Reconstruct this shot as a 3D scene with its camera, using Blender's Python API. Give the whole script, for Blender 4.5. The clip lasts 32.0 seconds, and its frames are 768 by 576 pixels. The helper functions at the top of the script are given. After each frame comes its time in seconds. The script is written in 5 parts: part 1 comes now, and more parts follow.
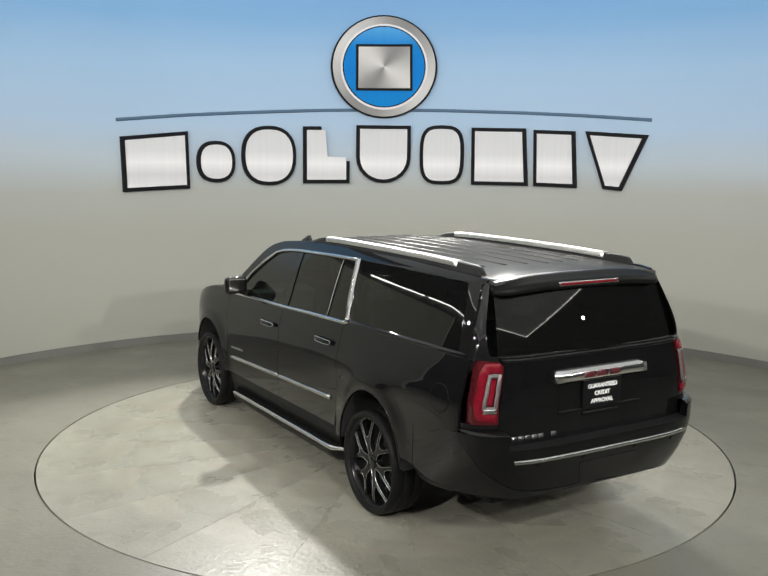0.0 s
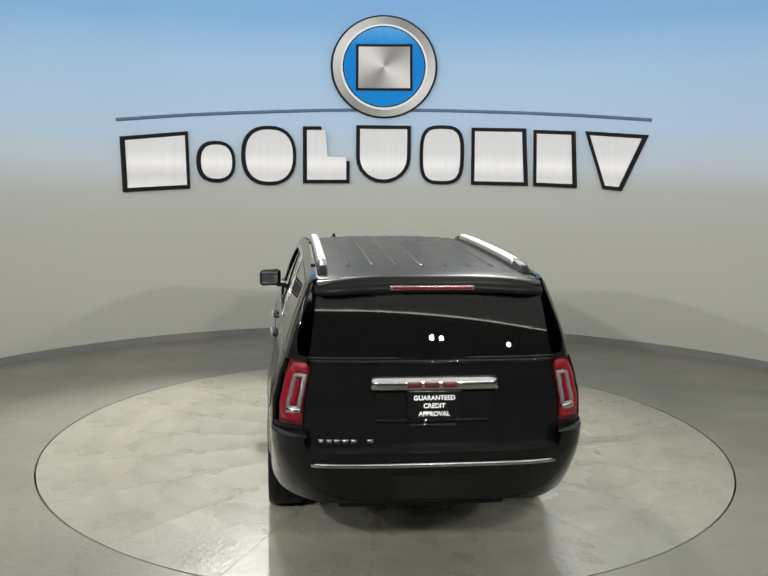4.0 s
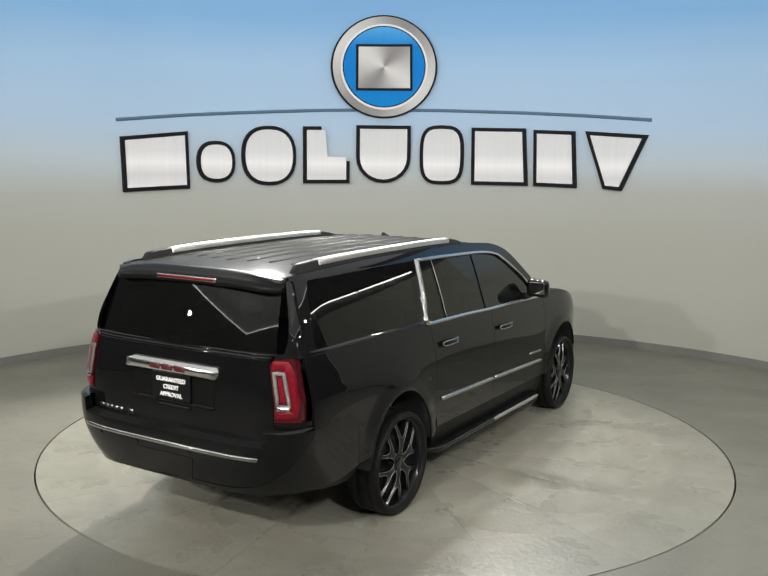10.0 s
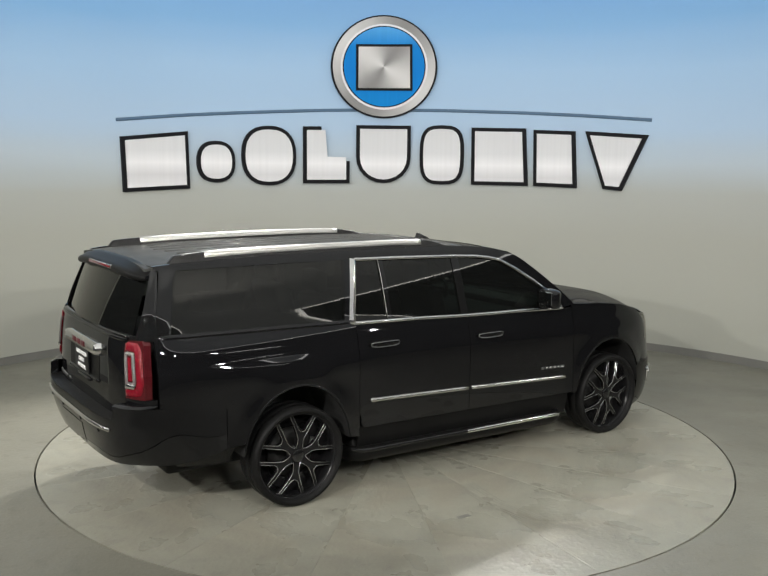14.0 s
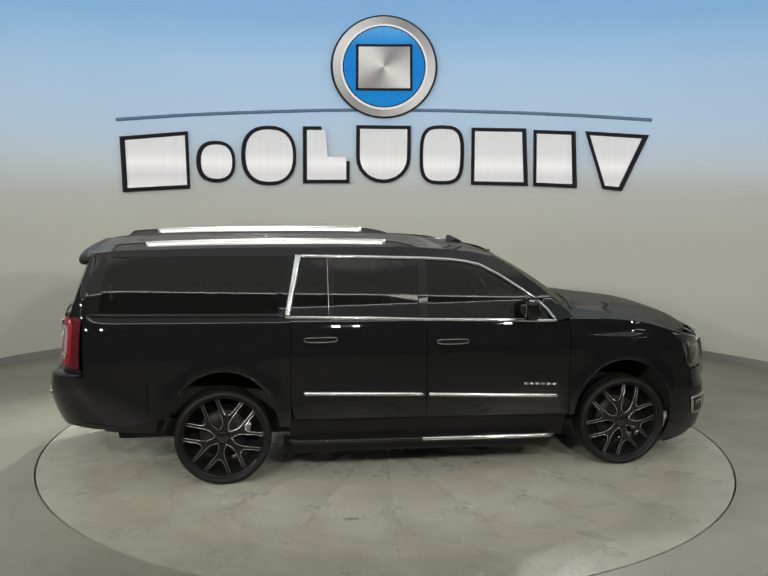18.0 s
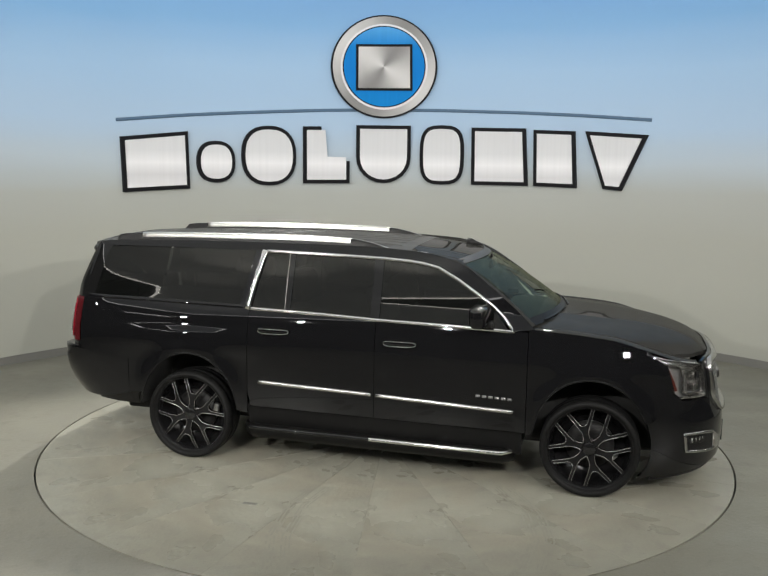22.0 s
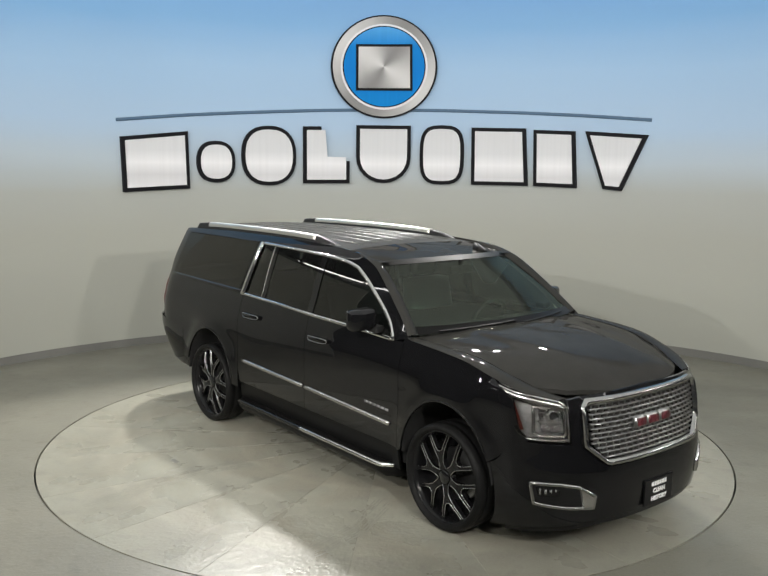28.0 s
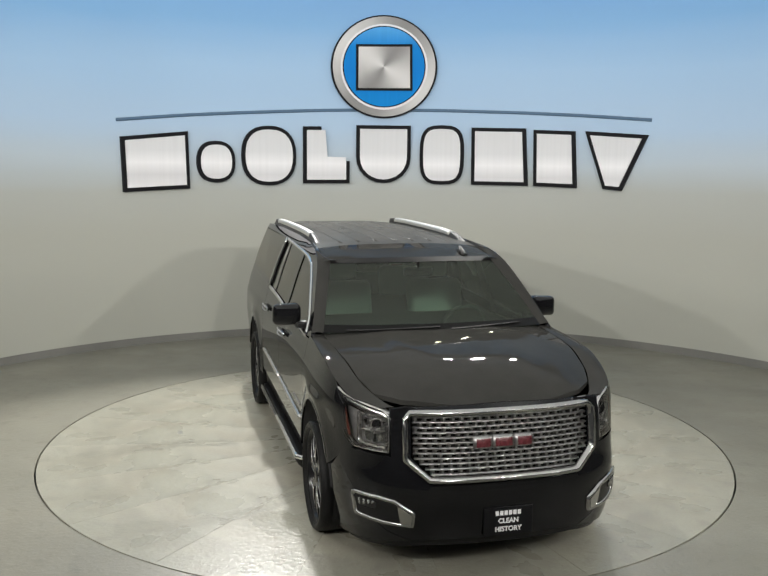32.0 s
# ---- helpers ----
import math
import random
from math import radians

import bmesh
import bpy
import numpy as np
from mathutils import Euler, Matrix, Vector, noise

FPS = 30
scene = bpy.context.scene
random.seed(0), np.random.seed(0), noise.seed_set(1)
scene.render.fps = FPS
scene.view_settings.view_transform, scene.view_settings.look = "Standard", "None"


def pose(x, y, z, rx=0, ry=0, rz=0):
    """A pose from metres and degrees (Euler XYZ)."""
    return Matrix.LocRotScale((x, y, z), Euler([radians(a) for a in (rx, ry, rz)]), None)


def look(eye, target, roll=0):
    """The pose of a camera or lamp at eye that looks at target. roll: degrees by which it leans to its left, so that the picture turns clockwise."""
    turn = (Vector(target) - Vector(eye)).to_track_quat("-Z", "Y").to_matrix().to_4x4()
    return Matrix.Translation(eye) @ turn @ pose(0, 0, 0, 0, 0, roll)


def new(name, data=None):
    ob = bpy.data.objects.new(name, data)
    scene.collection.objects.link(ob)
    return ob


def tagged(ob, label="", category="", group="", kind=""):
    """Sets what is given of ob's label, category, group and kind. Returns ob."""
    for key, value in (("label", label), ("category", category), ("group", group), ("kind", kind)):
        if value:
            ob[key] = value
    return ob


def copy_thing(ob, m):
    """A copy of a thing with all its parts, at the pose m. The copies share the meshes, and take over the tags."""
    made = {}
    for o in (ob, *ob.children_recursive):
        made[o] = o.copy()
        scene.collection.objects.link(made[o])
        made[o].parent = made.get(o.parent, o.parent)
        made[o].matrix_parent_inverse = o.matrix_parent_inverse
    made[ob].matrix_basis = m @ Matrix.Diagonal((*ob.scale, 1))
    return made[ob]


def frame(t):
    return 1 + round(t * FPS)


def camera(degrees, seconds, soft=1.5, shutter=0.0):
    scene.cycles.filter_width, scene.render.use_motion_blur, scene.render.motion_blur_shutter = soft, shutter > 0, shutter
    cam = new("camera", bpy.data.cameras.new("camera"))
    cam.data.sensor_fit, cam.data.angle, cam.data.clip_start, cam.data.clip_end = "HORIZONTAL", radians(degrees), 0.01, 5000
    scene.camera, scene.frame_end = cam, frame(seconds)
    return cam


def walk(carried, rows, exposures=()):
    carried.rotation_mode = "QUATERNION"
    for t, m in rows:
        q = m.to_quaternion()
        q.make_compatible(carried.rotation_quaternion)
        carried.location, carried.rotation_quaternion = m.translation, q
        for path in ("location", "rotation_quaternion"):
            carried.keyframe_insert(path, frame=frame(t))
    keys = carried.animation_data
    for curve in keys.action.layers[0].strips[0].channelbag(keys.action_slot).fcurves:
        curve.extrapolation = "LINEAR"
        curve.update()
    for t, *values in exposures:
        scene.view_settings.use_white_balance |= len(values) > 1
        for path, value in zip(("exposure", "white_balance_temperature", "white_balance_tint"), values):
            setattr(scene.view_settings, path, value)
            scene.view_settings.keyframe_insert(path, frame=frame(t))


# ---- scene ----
# ---- camera ----
cam = camera(46.574, 32.0, soft=1.5)
EYE = Vector((0.0, -7.932, 2.5355))
WAY = Vector((-0.00318, 0.98970, -0.14311))
walk(cam, [(0, look(EYE, EYE + WAY, 0.603)), (32, look(EYE, EYE + WAY, 0.603))])


def heading(t):
    """The turn of the platform, in degrees."""
    return 120.43 - 6.1197 * t + 0.002 * (t - 16) ** 2


# ---- world and lamps ----
world = bpy.data.worlds.new("world")
scene.world = world
world.use_nodes = True
world.node_tree.nodes["Background"].inputs[0].default_value = (0.5, 0.5, 0.47, 1)
world.node_tree.nodes["Background"].inputs[1].default_value = 0.05
scene.view_settings.exposure = 0.0


def spot(name, eye, target, watts, cone=110, radius=0.06, tint=(1.0, 0.975, 0.92)):
    d = bpy.data.lights.new(name, "SPOT")
    d.energy, d.spot_size, d.spot_blend, d.shadow_soft_size, d.color = watts, radians(cone), 0.6, radius, tint
    ob = new(name, d)
    ob.matrix_world = look(eye, target)
    return ob


# lamps high along the front and side walls, and two strong ones over the curved wall
FRONT_W, SIDE_W, BACK_W = 940, 200, 1050
for x, k in ((-5.5, 1.08), (-2.6, 1.18), (1.75, 0.72), (4.9, 1.0)):
    spot("front_spotlight", (x, -7.75, 4.2), (x * 0.35, 5.0, 2.6), FRONT_W * k, 78)
spot("front_spotlight", (2.1, -7.75, 4.2), (0.5, 5.0, 2.6), FRONT_W * 0.2, 78)
for x in (-8.1, 8.1):
    for y in (-7.6, -4.2, -0.75):
        spot("side_spotlight", (x, y, 4.2), (0, 1.0, 1.0), SIDE_W * (0.45 if x > 0 and y < -2 else 1.0), 110)
for x, y, k in ((-1.62, 4.1, 1.25), (1.62, 4.1, 0.46), (1.1, 4.1, 0.12), (-2.3, 3.9, 0.30), (2.3, 3.9, 0.26)):
    spot("back_spotlight", (x, y, 5.1), (-1.4, -1.4, 0.0) if x < 0 else (-0.2, -0.9, 0.0), BACK_W * k, 62, 0.09)


# ---- materials ----
def mat(name, color, rough=0.5, metal=0.0, var=0.0, scale=6.0, bump=0.0, coat=0.0, spec=0.5, rvar=0.0, sheen=(1, 1, 1)):
    """A plain surface with a coarse and a fine variation of colour and gloss."""
    m = bpy.data.materials.new(name)
    m.use_nodes = True
    nt = m.node_tree
    b = nt.nodes["Principled BSDF"]
    b.inputs["Base Color"].default_value = (*color, 1)
    b.inputs["Roughness"].default_value = rough
    b.inputs["Metallic"].default_value = metal
    b.inputs["Specular IOR Level"].default_value = spec
    b.inputs["Specular Tint"].default_value = (*sheen, 1)
    b.inputs["Coat Weight"].default_value = coat
    b.inputs["Coat Roughness"].default_value = 0.03
    if var or bump or rvar:
        tc = nt.nodes.new("ShaderNodeTexCoord")
        n1, n2 = nt.nodes.new("ShaderNodeTexNoise"), nt.nodes.new("ShaderNodeTexNoise")
        n1.inputs["Scale"].default_value, n2.inputs["Scale"].default_value = scale, scale * 14
        n1.inputs["Detail"].default_value, n2.inputs["Detail"].default_value = 5, 3
        for n in (n1, n2):
            nt.links.new(tc.outputs["Object"], n.inputs["Vector"])
        mix = nt.nodes.new("ShaderNodeMath")
        mix.operation = "MULTIPLY_ADD"
        mix.inputs[1].default_value = 0.35
        nt.links.new(n2.outputs["Fac"], mix.inputs[0])
        nt.links.new(n1.outputs["Fac"], mix.inputs[2])
        if var:
            r = nt.nodes.new("ShaderNodeMapRange")
            r.inputs[1].default_value, r.inputs[2].default_value = 0.35, 1.0
            r.inputs[3].default_value, r.inputs[4].default_value = 1 - var, 1 + var
            nt.links.new(mix.outputs[0], r.inputs[0])
            mul = nt.nodes.new("ShaderNodeVectorMath")
            mul.operation = "SCALE"
            mul.inputs[0].default_value = color
            nt.links.new(r.outputs[0], mul.inputs["Scale"])
            nt.links.new(mul.outputs[0], b.inputs["Base Color"])
        if rvar:
            r = nt.nodes.new("ShaderNodeMapRange")
            r.inputs[1].default_value, r.inputs[2].default_value = 0.35, 1.0
            r.inputs[3].default_value, r.inputs[4].default_value = rough - rvar, rough + rvar
            nt.links.new(mix.outputs[0], r.inputs[0])
            nt.links.new(r.outputs[0], b.inputs["Roughness"])
        if bump:
            bp = nt.nodes.new("ShaderNodeBump")
            bp.inputs["Strength"].default_value, bp.inputs["Distance"].default_value = bump, 0.01
            nt.links.new(n2.outputs["Fac"], bp.inputs["Height"])
            nt.links.new(bp.outputs[0], b.inputs["Normal"])
    return m


def glass_mat(name, tint, gloss=0.004, haze=0.0, sheen=(1.0, 0.98, 0.94)):
    """Sheet glass: tinted straight through, with a mirror sheen by angle and a pale reflected haze put into the colour.
    """
    m = bpy.data.materials.new(name)
    m.use_nodes = True
    nt = m.node_tree
    nt.nodes.remove(nt.nodes["Principled BSDF"])
    tr, gl, fr, mx = (nt.nodes.new("ShaderNode" + k) for k in ("BsdfTransparent", "BsdfGlossy", "Fresnel", "MixShader"))
    tr.inputs[0].default_value = (*tint, 1)
    gl.inputs["Roughness"].default_value = gloss
    gl.inputs["Color"].default_value = (*sheen, 1)
    film, veil = nt.nodes.new("ShaderNodeMixShader"), nt.nodes.new("ShaderNodeBsdfDiffuse")
    film.inputs[0].default_value = haze
    veil.inputs[0].default_value = (0.42, 0.46, 0.42, 1)
    fr.inputs[0].default_value = 1.5
    nt.links.new(fr.outputs[0], mx.inputs[0])
    nt.links.new(tr.outputs[0], film.inputs[1])
    nt.links.new(veil.outputs[0], film.inputs[2])
    nt.links.new(film.outputs[0], mx.inputs[1])
    nt.links.new(gl.outputs[0], mx.inputs[2])
    nt.links.new(mx.outputs[0], nt.nodes["Material Output"].inputs[0])
    return m


WARM = (0.97, 0.98, 1.0)
PAINT = mat("black_paint", (0.0048, 0.0048, 0.0053), 0.02, 0, 0.1, 3, spec=0.45, sheen=WARM)
SATIN = mat("black_plastic", (0.009, 0.009, 0.009), 0.4, 0, 0.25, 20, 0.15, 0, 0.25)
# greyer copies of the black paint: the wall's reflection is put into their colour
ROOFSHEEN = mat("roof_sheen_paint", (0.058, 0.058, 0.055), 0.45, 0, 0.2, 6, 0, 0.30, 0.0)
ROOFSHEEN.node_tree.nodes["Principled BSDF"].inputs["Coat Roughness"].default_value = 0.22
BONNETSHEEN = mat("bonnet_sheen_paint", (0.027, 0.0265, 0.0245), 0.5, 0, 0.15, 5, 0, 0.24, 0.0)
GLOSSBLACK = mat("gloss_black", (0.007, 0.007, 0.007), 0.012, 0, 0.1, 8, sheen=WARM)
PILLAR = mat("pillar_black", (0.006, 0.006, 0.006), 0.35, 0, 0.15, 12, 0, 0, 0.10)
UNDER = mat("underbody", (0.014, 0.014, 0.014), 0.8, 0, 0.3, 8)
RUBBER = mat("tyre_rubber", (0.009, 0.009, 0.009), 0.42, 0, 0.25, 18, 0.2, 0, 0.09)
CHROME = mat("chrome", (0.68, 0.68, 0.67), 0.09, 1, 0.03, 10)
SILVER = mat("satin_silver", (0.56, 0.555, 0.54), 0.22, 1, 0.03, 14, 0, 0, 0.5, 0.02)
RAILMETAL = mat("brushed_rail_aluminium", (0.68, 0.67, 0.64), 0.30, 1, 0.04, 18)
MESHMETAL = mat("grille_metal", (0.28, 0.28, 0.28), 0.33, 1, 0.05, 14)
FRAMEMETAL = mat("frame_chrome", (0.45, 0.45, 0.44), 0.16, 1, 0.05, 14)
MILLED = mat("milled_aluminium", (0.38, 0.38, 0.38), 0.25, 1, 0.1, 30)
RIMBLACK = mat("rim_black", (0.008, 0.008, 0.0085), 0.2, 0, 0.1, 20, 0, 0, 0.2)
CALIPER = mat("caliper_metal", (0.22, 0.22, 0.21), 0.4, 0.6, 0.2, 30)
STEEL = mat("brake_steel", (0.012, 0.012, 0.012), 0.6, 0.3, 0.2, 20)
RED = mat("red_lens", (0.15, 0.005, 0.012), 0.05, 0, 0.35, 40, 0.15)
SMOKE = mat("smoked_lens", (0.055, 0.006, 0.008), 0.03, 0, 0.2, 20)
CLEAR = mat("clear_lens", (0.22, 0.19, 0.19), 0.16, 0.55, 0.3, 60, 0.3)
REDDARK = mat("red_badge", (0.070, 0.010, 0.014), 0.35, 0.0, 0.15, 20)
AMBER = mat("amber_reflector", (0.09, 0.018, 0.012), 0.2, 0, 0.2, 30)
WHITE = mat("white_print", (0.8, 0.8, 0.8), 0.5, 0, 0.05, 20)
PLATE = mat("plate_black", (0.005, 0.005, 0.006), 0.3, 0, 0.2, 20, 0, 0, 0.3)
SEAT = mat("grey_leather", (0.20, 0.21, 0.20), 0.5, 0, 0.2, 8, 0.2)
DASH = mat("dash_plastic", (0.03, 0.03, 0.03), 0.6, 0, 0.25, 10, 0.2)
REFLECTOR = mat("lamp_reflector", (0.46, 0.46, 0.45), 0.2, 0.85, 0.35, 60, 0.6)
LAMPDARK = mat("lamp_housing", (0.30, 0.30, 0.295), 0.30, 0.6, 0.3, 30, 0.3)
LAMPGLASS = glass_mat("lamp_glass", (0.9, 0.9, 0.9))
SCREEN = glass_mat("windscreen_glass", (0.56, 0.74, 0.62), haze=0.045, sheen=(0.36, 0.38, 0.29))
PRIVACY = glass_mat("privacy_glass", (0.05, 0.055, 0.054), haze=0.007)


def concrete(name, color, rough, blot):
    """Sealed concrete: cloudy patches, trowel swirls, fine grit and uneven gloss."""
    m = bpy.data.materials.new(name)
    m.use_nodes = True
    nt = m.node_tree
    b = nt.nodes["Principled BSDF"]
    tc = nt.nodes.new("ShaderNodeTexCoord")

    def noise_node(scale, detail, distort, stretch=(1, 1, 1)):
        mp = nt.nodes.new("ShaderNodeMapping")
        mp.inputs["Scale"].default_value = stretch
        n = nt.nodes.new("ShaderNodeTexNoise")
        n.inputs["Scale"].default_value, n.inputs["Detail"].default_value, n.inputs["Distortion"].default_value = scale, detail, distort
        nt.links.new(tc.outputs["Object"], mp.inputs[0])
        nt.links.new(mp.outputs[0], n.inputs["Vector"])
        return n.outputs["Fac"]

    def ranged(src, lo, hi, a, c):
        r = nt.nodes.new("ShaderNodeMapRange")
        for k, v in zip((1, 2, 3, 4), (lo, hi, a, c)):
            r.inputs[k].default_value = v
        nt.links.new(src, r.inputs[0])
        return r.outputs[0]

    def times(p, q):
        k = nt.nodes.new("ShaderNodeMath")
        k.operation = "MULTIPLY"
        nt.links.new(p, k.inputs[0])
        nt.links.new(q, k.inputs[1])
        return k.outputs[0]
    cloud, swirl, grit = noise_node(0.9, 4, 0.4), noise_node(2.6, 5, 0.5, (1, 0.55, 1)), noise_node(55, 3, 0)
    wear = noise_node(1.4, 5, 0.2, (0.8, 1.1, 1))
    pits = noise_node(7, 7, 0.3)
    shade = times(times(times(ranged(cloud, 0.3, 0.7, 1 - blot, 1 + blot), ranged(swirl, 0.35, 0.7, 1 - blot * 0.6, 1 + blot * 0.6)), ranged(grit, 0.3, 0.7, 0.95, 1.05)), ranged(pits, 0.56, 0.74, 1.02, 0.84))
    tint = nt.nodes.new("ShaderNodeVectorMath")
    tint.operation = "SCALE"
    specks, scuff, rust = noise_node(34, 4, 0), noise_node(2.2, 6, 1.2, (1, 0.22, 1)), noise_node(1.25, 6, 0.9)
    shade = times(times(shade, ranged(specks, 0.66, 0.74, 1.0, 0.72)), ranged(scuff, 0.56, 0.72, 1.0, 1.0 + blot * 1.1))
    stain = nt.nodes.new("ShaderNodeMixRGB")
    stain.inputs[1].default_value = (*color, 1)
    stain.inputs[2].default_value = (color[0] * 0.93, color[1] * 0.84, color[2] * 0.78, 1)
    nt.links.new(ranged(rust, 0.52, 0.66, 0.0, min(1.0, blot * 2.4)), stain.inputs[0])
    nt.links.new(stain.outputs[0], tint.inputs[0])
    nt.links.new(shade, tint.inputs["Scale"])
    nt.links.new(tint.outputs[0], b.inputs["Base Color"])
    nt.links.new(ranged(wear, 0.35, 0.7, rough - 0.08, rough + 0.09), b.inputs["Roughness"])
    bp = nt.nodes.new("ShaderNodeBump")
    bp.inputs["Strength"].default_value, bp.inputs["Distance"].default_value = 0.05, 0.004
    nt.links.new(swirl, bp.inputs["Height"])
    fine = nt.nodes.new("ShaderNodeBump")
    fine.inputs["Strength"].default_value, fine.inputs["Distance"].default_value = 0.35, 0.003
    nt.links.new(pits, fine.inputs["Height"])
    nt.links.new(bp.outputs[0], fine.inputs["Normal"])
    grain = nt.nodes.new("ShaderNodeBump")
    grain.inputs["Strength"].default_value, grain.inputs["Distance"].default_value = 0.22, 0.003
    nt.links.new(ranged(noise_node(26, 5, 0.2), 0.45, 0.62, 0.0, 1.0), grain.inputs["Height"])
    nt.links.new(fine.outputs[0], grain.inputs["Normal"])
    nt.links.new(grain.outputs[0], b.inputs["Normal"])
    return m


CONCRETE_T = concrete("turntable_concrete", (0.283, 0.277, 0.229), 0.30, 0.15)
CONCRETE_F = concrete("floor_concrete", (0.194, 0.188, 0.154), 0.42, 0.05)
TYREMARK = mat("tyre_mark", (0.266, 0.260, 0.215), 0.40, 0, 0.1, 12)
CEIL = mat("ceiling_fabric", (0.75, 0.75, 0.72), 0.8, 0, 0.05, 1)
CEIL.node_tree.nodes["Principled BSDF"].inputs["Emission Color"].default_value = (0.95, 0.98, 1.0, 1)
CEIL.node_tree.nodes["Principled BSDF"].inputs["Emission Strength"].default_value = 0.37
LED = mat("led_strip", (0.8, 0.8, 0.8), 0.4, 0, 0.05, 5)
LED.node_tree.nodes["Principled BSDF"].inputs["Emission Color"].default_value = (1.0, 0.98, 0.94, 1)
LED.node_tree.nodes["Principled BSDF"].inputs["Emission Strength"].default_value = 6.0
WALLGREY = mat("wall_grey_paint", (0.393, 0.395, 0.352), 0.6, 0, 0.04, 1)
TUBE = mat("tube_glow", (0.8, 0.8, 0.8), 0.4, 0, 0.02, 5)
TUBE.node_tree.nodes["Principled BSDF"].inputs["Emission Color"].default_value = (1.0, 0.98, 0.94, 1)
TUBE.node_tree.nodes["Principled BSDF"].inputs["Emission Strength"].default_value = 16.0
DARKWALL = mat("dark_wall_paint", (0.085, 0.088, 0.096), 0.8, 0, 0.15, 1)
BASEB = mat("baseboard_paint", (0.17, 0.168, 0.155), 0.6, 0, 0.12, 1.5)
SLOTM = mat("slot_cover_metal", (0.19, 0.188, 0.165), 0.5, 0.1, 0.2, 20)
RINGM = mat("slot_black", (0.03, 0.03, 0.028), 0.7, 0, 0.2, 10)
INKBLACK = mat("sign_black", (0.010, 0.010, 0.012), 0.6, 0, 0.2, 4, 0, 0, 0.1)


def banded(name, bands, rough, streak):
    """Printed paint in soft bands by height, with fine upright streaks."""
    m = bpy.data.materials.new(name)
    m.use_nodes = True
    nt = m.node_tree
    b = nt.nodes["Principled BSDF"]
    b.inputs["Roughness"].default_value = rough
    b.inputs["Specular IOR Level"].default_value = 0.2
    tc, sep, span, ramp, mp, fine, lim, mul = (nt.nodes.new("ShaderNode" + k) for k in ("TexCoord", "SeparateXYZ", "MapRange", "ValToRGB", "Mapping", "TexNoise", "MapRange", "VectorMath"))
    nt.links.new(tc.outputs["Object"], sep.inputs[0])
    lo, hi = bands[0][0], bands[-1][0]
    span.inputs[1].default_value, span.inputs[2].default_value = lo, hi
    nt.links.new(sep.outputs["Z"], span.inputs[0])
    nt.links.new(span.outputs[0], ramp.inputs[0])
    e = ramp.color_ramp.elements
    e[0].color, e[1].color = (*bands[0][1], 1), (*bands[-1][1], 1)
    for z, c in bands[1:-1]:
        e.new((z - lo) / (hi - lo)).color = (*c, 1)
    mp.inputs["Scale"].default_value = (30, 30, 0.6)
    nt.links.new(tc.outputs["Object"], mp.inputs[0])
    nt.links.new(mp.outputs[0], fine.inputs["Vector"])
    fine.inputs["Scale"].default_value, fine.inputs["Detail"].default_value = 1.0, 3
    for k, v in zip((1, 2, 3, 4), (0.3, 0.7, 1 - streak, 1 + streak)):
        lim.inputs[k].default_value = v
    nt.links.new(fine.outputs["Fac"], lim.inputs[0])
    mul.operation = "SCALE"
    nt.links.new(ramp.outputs[0], mul.inputs[0])
    nt.links.new(lim.outputs[0], mul.inputs["Scale"])
    nt.links.new(mul.outputs[0], b.inputs["Base Color"])
    return m


# white faces: their shine is printed into the colour as pale and grey bands
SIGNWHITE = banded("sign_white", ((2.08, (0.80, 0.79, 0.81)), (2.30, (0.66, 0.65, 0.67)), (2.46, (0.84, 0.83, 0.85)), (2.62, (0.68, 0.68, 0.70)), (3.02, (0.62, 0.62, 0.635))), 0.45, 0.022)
RINGWHITE = mat("sign_ring_white", (0.70, 0.70, 0.72), 0.5, 0, 0.05, 2)


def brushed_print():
    """Printed brushed steel: its sheen is put into the colour as light and dark sectors round the emblem's centre, with
    fine streaks.
    """
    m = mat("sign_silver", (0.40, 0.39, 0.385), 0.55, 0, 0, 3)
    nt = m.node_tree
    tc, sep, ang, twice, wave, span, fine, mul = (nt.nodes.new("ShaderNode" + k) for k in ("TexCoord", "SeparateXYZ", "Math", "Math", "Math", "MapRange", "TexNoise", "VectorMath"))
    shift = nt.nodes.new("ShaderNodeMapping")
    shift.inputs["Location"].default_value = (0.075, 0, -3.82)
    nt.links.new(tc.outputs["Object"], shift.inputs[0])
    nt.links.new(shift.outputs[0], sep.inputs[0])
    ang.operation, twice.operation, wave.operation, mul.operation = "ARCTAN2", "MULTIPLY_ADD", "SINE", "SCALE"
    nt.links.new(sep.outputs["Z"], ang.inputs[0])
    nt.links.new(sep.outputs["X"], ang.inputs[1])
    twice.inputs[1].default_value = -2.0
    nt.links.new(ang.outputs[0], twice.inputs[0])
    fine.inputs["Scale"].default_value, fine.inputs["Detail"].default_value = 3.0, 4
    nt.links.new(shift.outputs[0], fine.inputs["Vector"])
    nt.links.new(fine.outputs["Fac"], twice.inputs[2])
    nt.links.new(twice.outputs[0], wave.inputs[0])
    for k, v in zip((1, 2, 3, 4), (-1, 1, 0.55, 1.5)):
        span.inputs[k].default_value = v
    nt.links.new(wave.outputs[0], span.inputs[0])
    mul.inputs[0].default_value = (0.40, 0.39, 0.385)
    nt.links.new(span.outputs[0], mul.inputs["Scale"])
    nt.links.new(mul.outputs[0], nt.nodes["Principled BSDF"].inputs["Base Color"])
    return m


